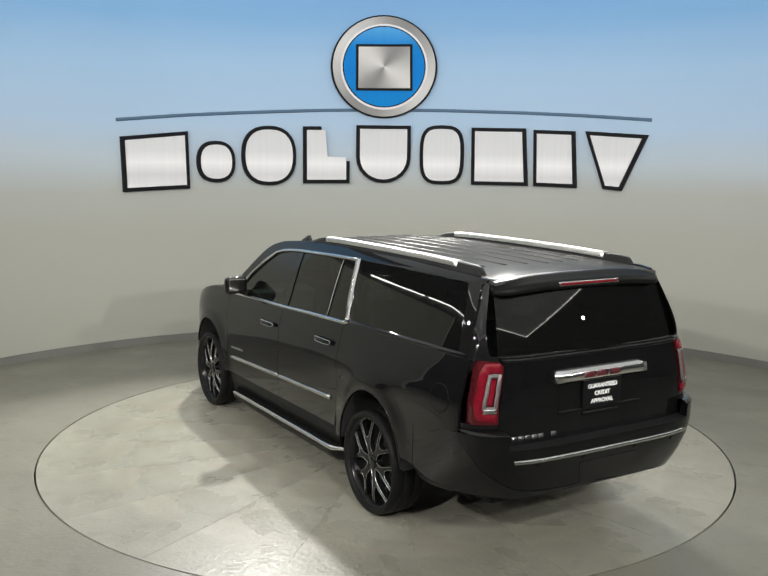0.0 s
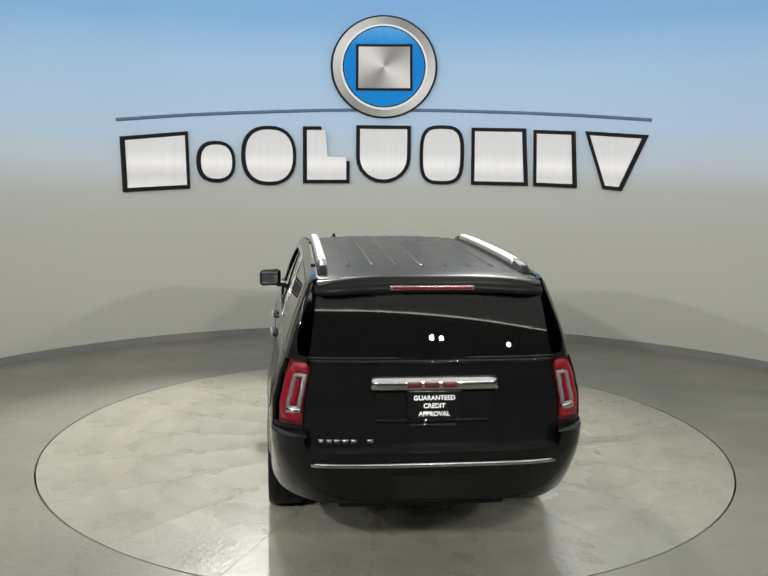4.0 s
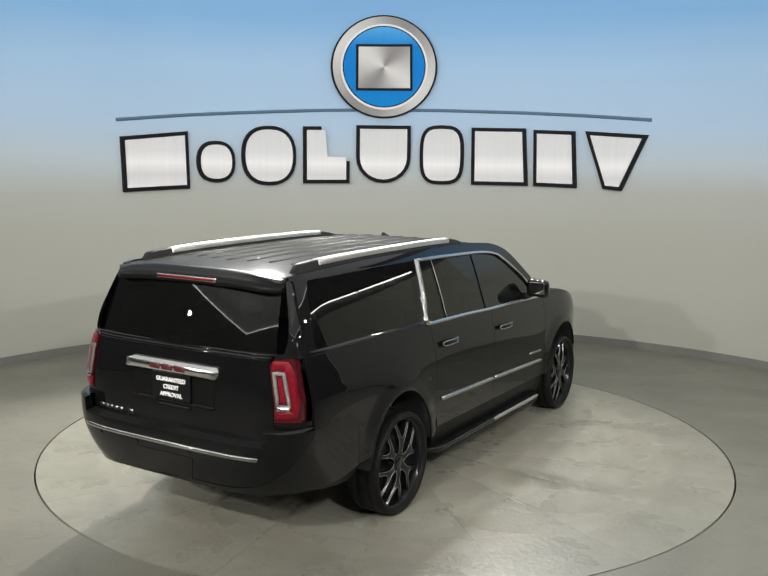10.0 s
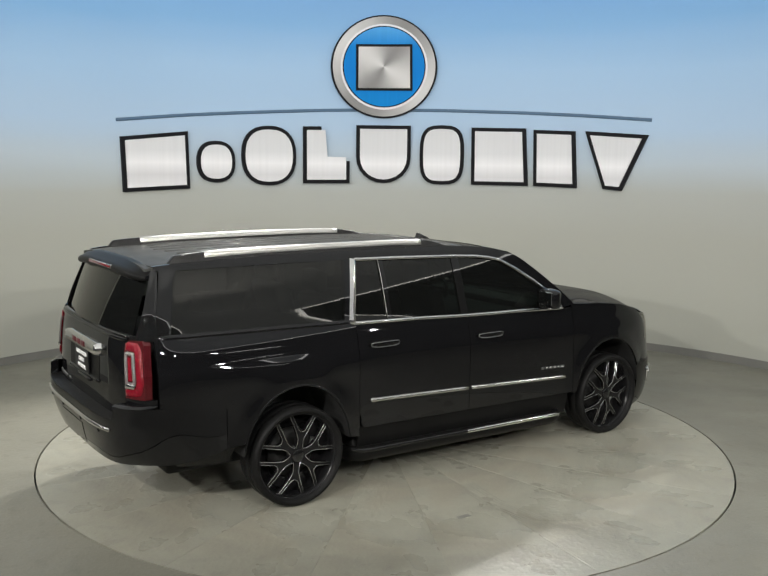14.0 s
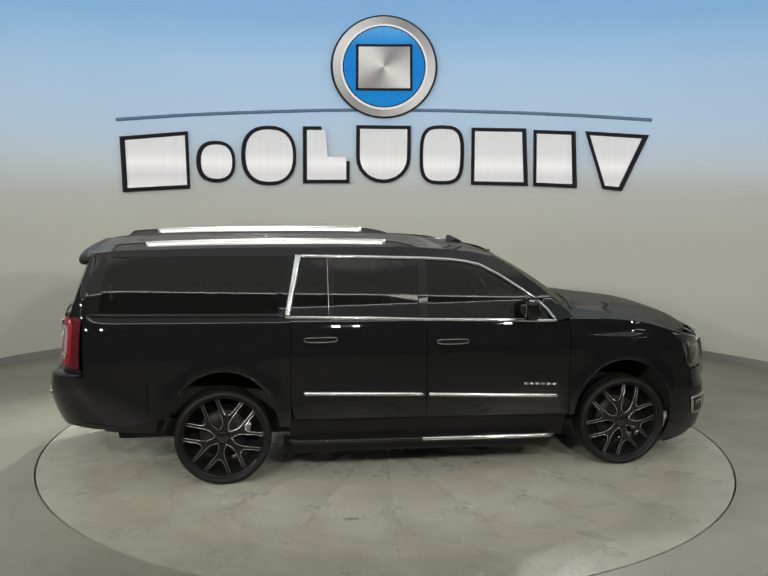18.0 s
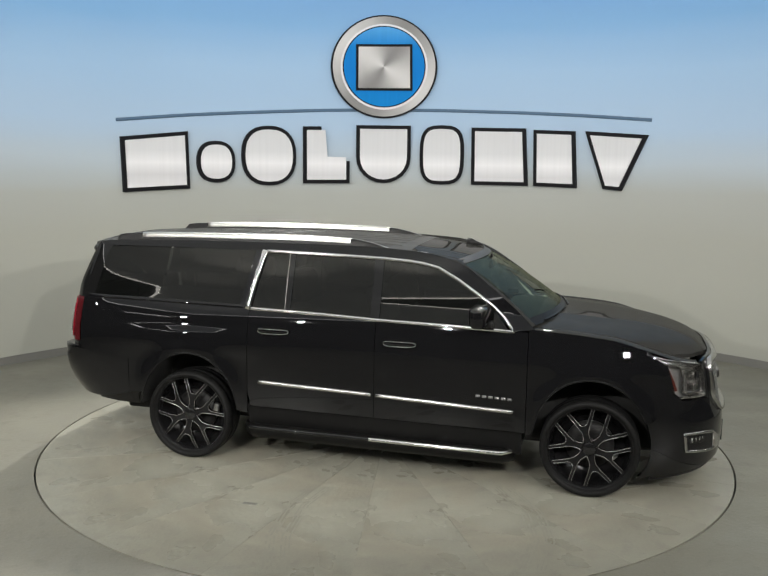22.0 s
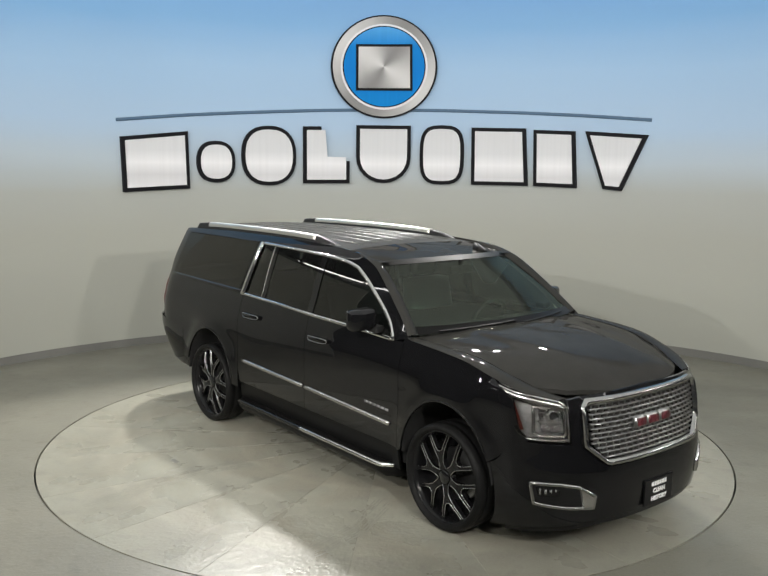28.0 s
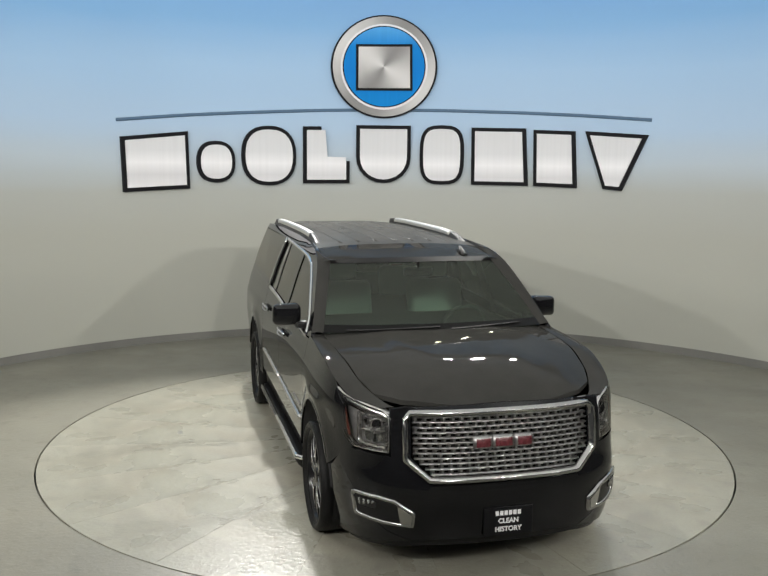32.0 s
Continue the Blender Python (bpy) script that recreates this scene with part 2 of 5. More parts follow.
SIGNSILVER = brushed_print()
# blue disc: a gloss highlight is put into the print as a paler top
SIGNBLUE = banded("sign_blue", ((3.27, (0.002, 0.22, 0.60)), (3.75, (0.002, 0.19, 0.58)), (4.10, (0.004, 0.21, 0.60)), (4.37, (0.09, 0.36, 0.72))), 0.7, 0.04)
SIGNLINE = mat("sign_slate", (0.07, 0.13, 0.21), 0.5, 0, 0.1, 2)


def mural():
    """Wall paint: stone grey below, a soft cloudy sky above."""
    m = bpy.data.materials.new("mural_paint")
    m.use_nodes = True
    nt = m.node_tree
    b = nt.nodes["Principled BSDF"]
    b.inputs["Roughness"].default_value = 0.6
    tc, sep, no, add, mr, ramp = (nt.nodes.new("ShaderNode" + k) for k in ("TexCoord", "SeparateXYZ", "TexNoise", "Math", "MapRange", "ValToRGB"))
    mp = nt.nodes.new("ShaderNodeMapping")
    mp.inputs["Scale"].default_value = (0.25, 0.25, 1.3)
    nt.links.new(tc.outputs["Object"], mp.inputs[0])
    nt.links.new(mp.outputs[0], no.inputs["Vector"])
    no.inputs["Scale"].default_value, no.inputs["Detail"].default_value = 1.2, 2
    nt.links.new(tc.outputs["Object"], sep.inputs[0])
    add.operation = "MULTIPLY_ADD"
    add.inputs[1].default_value = 0.35
    nt.links.new(no.outputs["Fac"], add.inputs[0])
    nt.links.new(sep.outputs["Z"], add.inputs[2])
    mr.inputs[1].default_value, mr.inputs[2].default_value = 0.17, 5.17
    nt.links.new(add.outputs[0], mr.inputs[0])
    nt.links.new(mr.outputs[0], ramp.inputs[0])
    e = ramp.color_ramp.elements
    e[0].position, e[0].color = 0.0, (0.393, 0.395, 0.346, 1)
    e[1].position, e[1].color = 1.0, (0.15, 0.34, 0.64, 1)
    for p, c in ((0.30, (0.393, 0.395, 0.352)), (0.42, (0.408, 0.42, 0.396)), (0.50, (0.45, 0.52, 0.58)), (0.60, (0.39, 0.525, 0.69)), (0.75, (0.33, 0.50, 0.71)), (0.88, (0.205, 0.405, 0.67))):
        ramp.color_ramp.elements.new(p).color = (*c, 1)
    nt.links.new(ramp.outputs[0], b.inputs["Base Color"])
    return m


MURAL = mural()


# ---- mesh helpers ----
def part(name, bm, material, parent=None, label="", smooth=None):
    """Links a bmesh as one mesh object under parent."""
    me = bpy.data.meshes.new(name)
    if smooth is not None:
        for f in bm.faces:
            f.smooth = smooth
    bm.to_mesh(me)
    bm.free()
    me.materials.append(material)
    ob = new(name, me)
    if parent:
        ob.parent = parent
    if label:
        ob["label"] = label
    return ob


def box_bm(x0, x1, y0, y1, z0, z1, bevel=0.0, seg=2):
    bm = bmesh.new()
    bmesh.ops.create_cube(bm, size=1)
    for v in bm.verts:
        v.co = Vector(((x0 + x1) / 2 + v.co.x * (x1 - x0), (y0 + y1) / 2 + v.co.y * (y1 - y0), (z0 + z1) / 2 + v.co.z * (z1 - z0)))
    if bevel:
        bmesh.ops.bevel(bm, geom=bm.edges[:], offset=bevel, segments=seg, affect="EDGES", profile=0.5)
    return bm


def lathe_bm(profile, n=48, axis="y"):
    """Turns a profile of (radius, along) about an axis."""
    bm = bmesh.new()
    rings = []
    for r, h in profile:
        ring = []
        for i in range(n):
            a = 2 * math.pi * i / n
            c, s = r * math.cos(a), r * math.sin(a)
            ring.append(bm.verts.new((c, h, s) if axis == "y" else (c, s, h)))
        rings.append(ring)
    for p, q in zip(rings, rings[1:]):
        for i in range(n):
            bm.faces.new((p[i], p[(i + 1) % n], q[(i + 1) % n], q[i]))
    bmesh.ops.recalc_face_normals(bm, faces=bm.faces[:])
    return bm


def grid_bm(f, nu, nv):
    bm = bmesh.new()
    vs = [[bm.verts.new(f(i / nu, j / nv)) for j in range(nv + 1)] for i in range(nu + 1)]
    for i in range(nu):
        for j in range(nv):
            bm.faces.new((vs[i][j], vs[i + 1][j], vs[i + 1][j + 1], vs[i][j + 1]))
    return bm


def cuts(bm, axis, lo, hi, step):
    n = max(1, math.ceil((hi - lo) / step))
    no = Vector((1, 0, 0)) if axis == 0 else Vector((0, 1, 0))
    for i in range(1, n):
        bmesh.ops.bisect_plane(bm, geom=bm.verts[:] + bm.edges[:] + bm.faces[:], plane_co=no * (lo + (hi - lo) * i / n), plane_no=no, dist=1e-5)


def thicken(bm, inward, thick):
    """Gives a mapped sheet an edge: folds its border back by thick along inward(v)."""
    rim = [e for e in bm.edges if e.is_boundary]
    for f in bm.faces:
        f.smooth = True
    ext = bmesh.ops.extrude_edge_only(bm, edges=rim)["geom"]
    back = [g for g in ext if isinstance(g, bmesh.types.BMVert)]
    for v in back:
        v.co += inward(v.co) * thick
    for g in ext:
        if isinstance(g, bmesh.types.BMFace):
            g.smooth = False
    for e in rim:
        e.smooth = False


def sheet(name, poly, fmap, material, parent, label="", step=0.06, thick=0.02, inward=None, holes=()):
    """A panel: a flat outline (u, v) gridded, bent onto a surface by fmap, with a folded edge."""
    bm = bmesh.new()
    bm.faces.new([bm.verts.new((u, v, 0)) for u, v in poly])
    us, vs = [p[0] for p in poly], [p[1] for p in poly]
    cuts(bm, 0, min(us), max(us), step)
    cuts(bm, 1, min(vs), max(vs), step)
    for v in bm.verts:
        v.co = Vector(fmap(v.co.x, v.co.y))
    for f in bm.faces:
        f.smooth = True
    if thick:
        thicken(bm, inward or (lambda c: Vector((0, -math.copysign(1, c.y), 0))), thick)
    bmesh.ops.recalc_face_normals(bm, faces=bm.faces[:])
    outward(bm)
    return part(name, bm, material, parent, label)


def outward(bm, heart=Vector((0, 0, 0.8))):
    """Turns an open sheet's faces away from the middle of its thing."""
    if sum((f.calc_center_median() - heart).dot(f.normal) * f.calc_area() for f in bm.faces) < 0:
        bmesh.ops.reverse_faces(bm, faces=bm.faces[:])
    return bm


def resample(pts, step, closed):
    out = []
    n = len(pts) if closed else len(pts) - 1
    for i in range(n):
        a, b = Vector(pts[i]), Vector(pts[(i + 1) % len(pts)])
        k = max(1, math.ceil((b - a).length / step))
        out += [a.lerp(b, j / k) for j in range(k)]
    return out if closed else out + [Vector(pts[-1])]


def ribbon(name, pts, width, fmap, material, parent, label="", closed=False, off=0.006, step=0.05, inset=True):
    """A raised strip of a given width along an outline (u, v) on a surface fmap(u, v, off)."""
    p = resample(pts, step, closed)
    n = len(p)
    bm = bmesh.new()
    rows = []
    for i in range(n):
        a = p[(i - 1) % n] if closed or i else p[0]
        b = p[(i + 1) % n] if closed or i < n - 1 else p[-1]
        d = (b - a).normalized()
        w = Vector((-d.y, d.x)) * width / 2
        l, r = p[i] + w, p[i] - w
        l2, r2 = p[i] + w * 0.7, p[i] - w * 0.7
        rows.append([bm.verts.new(fmap(l.x, l.y, 0.0)), bm.verts.new(fmap(l2.x, l2.y, off)), bm.verts.new(fmap(r2.x, r2.y, off)), bm.verts.new(fmap(r.x, r.y, 0.0))])
    for i in range(n if closed else n - 1):
        q, s = rows[i], rows[(i + 1) % n]
        for j in range(3):
            bm.faces.new((q[j], s[j], s[j + 1], q[j + 1]))
    if not closed:
        bm.faces.new(rows[0])
        bm.faces.new(rows[-1][::-1])
    bmesh.ops.recalc_face_normals(bm, faces=bm.faces[:])
    return part(name, bm, material, parent, label, True)


def text_part(name, words, size, m, material, parent, depth=0.002, label="", bold=0.0):
    c = bpy.data.curves.new(name, "FONT")
    c.body, c.size, c.align_x, c.align_y, c.extrude, c.offset = words, size, "CENTER", "CENTER", depth, bold
    tmp = bpy.data.objects.new(name, c)
    me = bpy.data.meshes.new_from_object(tmp)
    bpy.data.objects.remove(tmp)
    me.materials.append(material)
    ob = new(name, me)
    ob.parent = parent
    ob.matrix_basis = m
    if label:
        ob["label"] = label
    return ob


def curve(knots):
    """A smooth curve through (x, y) knots."""
    xs, ys = np.array([k[0] for k in knots], float), np.array([k[1] for k in knots], float)
    h, d = np.diff(xs), np.diff(ys) / np.diff(xs)
    m = np.zeros(len(xs))
    m[0], m[-1] = d[0], d[-1]
    for i in range(1, len(xs) - 1):
        m[i] = 0 if d[i - 1] * d[i] <= 0 else 2 * d[i - 1] * d[i] / (d[i - 1] + d[i])

    def f(x):
        x = min(max(x, xs[0]), xs[-1])
        i = min(int(np.searchsorted(xs, x, side="right")) - 1, len(xs) - 2)
        t = (x - xs[i]) / h[i]
        return float(ys[i] * (1 + 2 * t) * (1 - t) ** 2 + ys[i + 1] * t * t * (3 - 2 * t) + h[i] * (m[i] * t * (1 - t) ** 2 + m[i + 1] * t * t * (t - 1)))
    return f


# ---- the hall ----
WALL_C, WALL_R, TOP = Vector((0.131, -0.882)), 5.95, 5.22
TABLE_R = 2.995


def on_wall(u, z, depth=0.0):
    """A place on the curved wall: u metres along the arc, z up, depth off its face."""
    a = u / WALL_R
    r = WALL_R - depth
    return Vector((WALL_C.x + r * math.sin(a), WALL_C.y + r * math.cos(a), z))


def arc_wall(name, r0, r1, z0, z1, material, a0=-0.97, a1=0.97):
    n = max(12, round(48 * (a1 - a0)))
    bm = bmesh.new()
    cols = []
    for i in range(n + 1):
        a = a0 + (a1 - a0) * i / n
        s, c = math.sin(a), math.cos(a)
        cols.append([bm.verts.new((WALL_C.x + r * s, WALL_C.y + r * c, z)) for r, z in ((r0, z0), (r0, z1), (r1, z1), (r1, z0))])
    for p, q in zip(cols, cols[1:]):
        for j in range(4):
            f = bm.faces.new((p[j], q[j], q[(j + 1) % 4], p[(j + 1) % 4]))
            f.smooth = j in (0, 2)
    bm.faces.new(cols[0])
    bm.faces.new(cols[-1][::-1])
    for e in bm.edges:
        fs = e.link_faces
        if len(fs) == 2 and fs[0].smooth != fs[1].smooth:
            e.smooth = False
    bmesh.ops.recalc_face_normals(bm, faces=bm.faces[:])
    return part(name, bm, material)


tagged(arc_wall("wall_curved", WALL_R, WALL_R + 0.15, 0.0, 4.84, MURAL), "curved studio wall, stone grey below a painted blue sky", "wall", kind="structure")
for nm, a0, a1 in (("wall_wing_west", -1.38, -0.97), ("wall_wing_east", 0.97, 1.38)):
    wing = tagged(arc_wall(nm, WALL_R, WALL_R + 0.15, 0.0, 3.02, WALLGREY, a0, a1), "lower grey end of the curved studio wall", "wall", kind="structure")
    arc_wall("wall_cap", WALL_R - 0.01, WALL_R + 0.16, 3.02, 3.08, DARKWALL, a0, a1).parent = wing
# unseen band, added dark so that less blue mirrors in the bonnet
tagged(arc_wall("unseen_band", WALL_R, WALL_R + 0.15, 4.84, TOP, DARKWALL), "unseen dark band added above the mural", "wall", kind="structure")
tagged(arc_wall("baseboard", WALL_R - 0.014, WALL_R - 0.001, 0.0, 0.10, BASEB, -1.38, 1.38), "grey painted baseboard along the curved wall", "baseboard", kind="structure")


def floor_sheet():
    """The floor round the turntable's opening, out to the outer walls."""
    bm = bmesh.new()
    n = 128
    prof = [(TABLE_R + 0.019, -0.06), (TABLE_R + 0.019, 0.0), (4.5, 0.0), (7.0, 0.0), (16.0, 0.0)]
    rings = [[bm.verts.new((r * math.cos(2 * math.pi * i / n), r * math.sin(2 * math.pi * i / n), z)) for i in range(n)] for r, z in prof]
    for p, q in zip(rings, rings[1:]):
        for i in range(n):
            bm.faces.new((p[i], p[(i + 1) % n], q[(i + 1) % n], q[i]))
    bmesh.ops.recalc_face_normals(bm, faces=bm.faces[:])
    return part("floor", bm, CONCRETE_F)


tagged(floor_sheet(), "smooth sealed pale concrete studio floor", "floor", kind="structure")
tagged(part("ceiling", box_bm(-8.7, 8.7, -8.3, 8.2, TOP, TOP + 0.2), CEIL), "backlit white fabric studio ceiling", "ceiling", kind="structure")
for nm, b in (("wall_south", (-8.7, 8.7, -8.3, -8.1)), ("wall_north", (-8.7, 8.7, 8.0, 8.2)), ("wall_west", (-8.7, -8.5, -8.1, 8.0)), ("wall_east", (8.5, 8.7, -8.1, 8.0))):
    tagged(part(nm, box_bm(*b, -0.1, TOP), DARKWALL), "dark painted outer wall of the studio", "wall", kind="structure")
for b in ((-8.46, 8.46, -8.098, -8.06), (-8.498, -8.46, -8.06, 5.0), (8.46, 8.498, -8.06, 5.0)):
    tagged(part("light_strip", box_bm(*b, TOP - 0.034, TOP - 0.014), LED), "thin white light strip along the top of the dark wall", "light strip", "light strips round the ceiling")
# batten lamps along the dark side walls
for sx_, ys in ((1, ((-7.6, -6.4), (0.3, 1.45), (1.5, 2.7), (2.75, 3.95))), (-1, ((-7.6, -6.4), (-0.1, 1.1), (1.15, 2.35), (2.45, 3.65)))):
    for y0, y1 in ys:
        batten = tagged(part("batten_lamp", box_bm(min(sx_ * 8.42, sx_ * 8.498), max(sx_ * 8.42, sx_ * 8.498), y0 - 0.02, y1 + 0.02, 4.035, 4.10, 0.006), SATIN), "slim white tube lamp fixed to the dark wall", "batten lamp", "batten lamps along the side walls")
        tb = lathe_bm([(0.0, y0), (0.024, y0), (0.024, y1), (0.0, y1)], 12)
        tb.transform(Matrix.Translation((sx_ * 8.43, 0, 4.005)))
        part("tube", tb, TUBE, batten, "glowing white tube", True)
tagged(part("pit_floor", lathe_bm([(0.0, -0.10), (TABLE_R + 0.05, -0.10)], 64, "z"), RINGM), "dark pit under the turntable", "floor", kind="structure")

# ---- the turntable ----
turntable = tagged(new("turntable"), "round concrete-topped vehicle turntable set flush in the floor", "turntable")
part("deck", lathe_bm([(0.0, -0.002), (TABLE_R - 0.006, -0.002), (TABLE_R - 0.004, -0.05)], 128, "z"), CONCRETE_T, turntable)

# ---- the sign on the wall ----
def hull_plate(name, pts, grow, d0, d1, material, parent, label=""):
    """A plain plate on the curved wall: outline (u, z) grown by a margin, from depth d0 to d1."""
    cx, cz = sum(p[0] for p in pts) / len(pts), sum(p[1] for p in pts) / len(pts)
    q = []
    n = len(pts)
    for i in range(n):
        a, b, c = (Vector(pts[(i + k) % n]) for k in (-1, 0, 1))
        e1, e2 = (b - a).normalized(), (c - b).normalized()
        n1, n2 = Vector((e1.y, -e1.x)), Vector((e2.y, -e2.x))
        if n1.dot(b - Vector((cx, cz))) < 0:
            n1 = -n1
        if n2.dot(b - Vector((cx, cz))) < 0:
            n2 = -n2
        m = n1 + n2
        q.append(b + m * (grow / max(0.3, 1 + n1.dot(n2))))
    bm = bmesh.new()
    bm.faces.new([bm.verts.new((v.x, v.y, 0)) for v in q])
    us = [v.x for v in q]
    cuts(bm, 0, min(us), max(us), 0.12)
    for v in bm.verts:
        v.co = on_wall(v.co.x, v.co.y, d1)
    mid = Vector((WALL_C.x, WALL_C.y, 0))

    def back(c):
        w = c - mid
        w.z = 0
        return w.normalized()
    thicken(bm, back, d1 - d0)
    bmesh.ops.recalc_face_normals(bm, faces=bm.faces[:])
    for f in bm.faces:
        f.smooth = False
    return part(name, bm, material, parent, label)


def oval(u0, u1, z0, z1, n=28, k=2.4):
    out = []
    for i in range(n):
        a = 2 * math.pi * i / n
        c, s = math.cos(a), math.sin(a)
        out.append(((u0 + u1) / 2 + (u1 - u0) / 2 * math.copysign(abs(c) ** (2 / k), c), (z0 + z1) / 2 + (z1 - z0) / 2 * math.copysign(abs(s) ** (2 / k), s)))
    return out


def round_foot(u0, u1, z0, z1):
    r = (u1 - u0) / 2
    return [(u1, z1), (u0, z1)] + [((u0 + u1) / 2 - r * math.cos(math.pi * i / 12), z0 + 0.36 - 0.36 * math.sin(math.pi * i / 12)) for i in range(13)]


BLOCKS = [
    [(-3.91, 2.79), (-2.99, 2.88), (-2.97, 2.11), (-3.89, 2.07)],
    oval(-2.87, -2.33, 2.19, 2.76),
    oval(-2.24, -1.46, 2.15, 2.98),
    [(-1.36, 2.98), (-1.10, 2.985), (-1.06, 2.51), (-0.69, 2.50), (-0.69, 2.185), (-1.36, 2.18)],
    round_foot(-0.595, 0.19, 2.19, 3.01),
    oval(0.32, 0.96, 2.18, 3.02, k=3.2),
    [(1.06, 2.99), (1.83, 2.98), (1.88, 2.18), (1.07, 2.184)],
    [(1.94, 2.96), (2.52, 2.94), (2.57, 2.165), (1.96, 2.18)],
    [(2.66, 2.94), (3.52, 2.885), (3.19, 2.14), (2.935, 2.16)],
]
for pts in BLOCKS:
    block = tagged(hull_plate("sign_block", pts, 0.0, 0.002, 0.05, INKBLACK, None), "white wall-sign block with a thick black outline", "sign", "blocks of the wall sign")
    hull_plate("face", pts, -0.052, 0.048, 0.07, SIGNWHITE, block, "white raised face with a printed shine")
emblem = tagged(hull_plate("sign_emblem", oval(-0.964, 0.552, 3.11, 4.535, 56, 2), 0, 0.004, 0.06, INKBLACK, None), "round silver and blue emblem on the studio wall", "sign")
hull_plate("ring", oval(-0.94, 0.528, 3.133, 4.512, 56, 2), 0, 0.055, 0.085, SIGNSILVER, emblem, "silver ring with a printed brushed sheen")
hull_plate("inner_ring", oval(-0.83, 0.418, 3.228, 4.41, 56, 2), 0, 0.08, 0.09, RINGWHITE, emblem, "thin white ring")
hull_plate("rim", oval(-0.80, 0.388, 3.258, 4.383, 56, 2), 0, 0.085, 0.094, INKBLACK, emblem, "thin dark ring")
hull_plate("disc", oval(-0.785, 0.373, 3.273, 4.368, 56, 2), 0, 0.09, 0.1, SIGNBLUE, emblem, "bright blue disc")
hull_plate("block_edge", [(-0.61, 4.125), (0.195, 4.135), (0.205, 3.495), (-0.61, 3.488)], 0, 0.095, 0.112, INKBLACK, emblem, "black outline")
hull_plate("block", [(-0.61, 4.125), (0.195, 4.135), (0.205, 3.495), (-0.61, 3.488)], -0.035, 0.11, 0.125, SIGNSILVER, emblem, "silver block with a printed brushed sheen")
LINE = curve([(-3.953, 3.005), (-2.86, 3.106), (-1.764, 3.177), (-0.788, 3.218), (-0.2, 3.226), (0.389, 3.228), (1.378, 3.208), (2.474, 3.158), (3.551, 3.08)])
tagged(ribbon("sign_line", [(-3.953 + 7.5 * i / 60, LINE(-3.953 + 7.5 * i / 60)) for i in range(61)], 0.045, lambda u, z, off: on_wall(u, z, off + 0.002), SIGNLINE, None, off=0.012, step=0.2), "thin slate-blue arched line across the wall sign", "sign line")

# ---- the car: body surface ----
suv = tagged(new("suv"), "large glossy black four-door SUV parked on the turntable", "car")
HUB_F, HUB_R, HUB_Z, ARCH = 1.843, -1.459, 0.393, 0.475
WHEEL_Z = 0.377
LOWER = curve([(0.12, 0.91), (0.3, 0.970), (0.45, 0.994), (0.7, 1.0), (0.95, 0.998), (1.05, 0.994), (1.09, 0.990), (1.14, 0.975), (1.18, 0.968), (1.22, 0.958), (1.28, 0.938), (1.36, 0.9062)])
UPPER = curve([(1.76, 0.768), (1.78, 0.760), (1.81, 0.738), (1.835, 0.70), (1.86, 0.62)])


def WIDE(z):
    """Half width of the body by height: rounded flanks, straight glasshouse, rounded roof edge."""
    return LOWER(z) if z < 1.36 else 0.9062 - (z - 1.36) * 0.3455 + 0.15 * (z - 1.36) * (1.76 - z) if z < 1.76 else UPPER(z)



NOSE = curve([(0.12, 2.76), (0.2, 2.83), (0.3, 2.86), (0.45, 2.87), (0.6, 2.865), (0.66, 2.84), (0.75, 2.82), (0.9, 2.80), (1.03, 2.765), (1.10, 2.72), (1.3, 2.6)])
TAIL = curve([(0.38, 2.68), (0.45, 2.735), (0.6, 2.785), (0.72, 2.805), (0.85, 2.795)])
GATE_LOW = curve([(0.8, 2.70), (1.0, 2.695), (1.2, 2.685), (1.30, 2.672), (1.35, 2.657)])


def GATE(z):
    """How far back the tailgate stands, by height."""
    return GATE_LOW(z) if z < 1.35 else 2.657 - (z - 1.35) * 0.385



FX, FA, FB = 1.6, 4.0, 2.8
RX, RA, RB = 1.9, 8.0, 4.2


def squareness(z):
    """How square the rear corners are: rounder at the lamps, squarer at the glass."""
    k = max(0.0, min(1.0, (z - 1.27) / 0.26))
    return RB + 7.0 * k * k * (3 - 2 * k)


def side(x, z, off=0.0, low=False):
    """Half width of the body at a place along it and a height."""
    w = WIDE(z)
    if x > FX:
        d = min(0.999, (x - FX) / (NOSE(z) - FX))
        w *= (1 - d ** FA) ** (1 / FB)
    if x < -RX:
        d = min(0.999, (-x - RX) / ((TAIL(z) if low else GATE(z)) - RX))
        w *= (1 - d ** RA) ** (1 / squareness(z))
    for hx, k in ((HUB_F, 0.015), (HUB_R, 0.018)):
        w += k * math.exp(-((x - hx) / 0.50) ** 2 - ((z - 1.00) / 0.105) ** 2)
    if z < 0.98:
        for hx in (HUB_F, HUB_R):
            d = math.hypot((x - hx) / 0.93, (z - HUB_Z) / 1.085)
            w += 0.022 * math.exp(-((d - ARCH) / 0.09) ** 2)
    return w + off


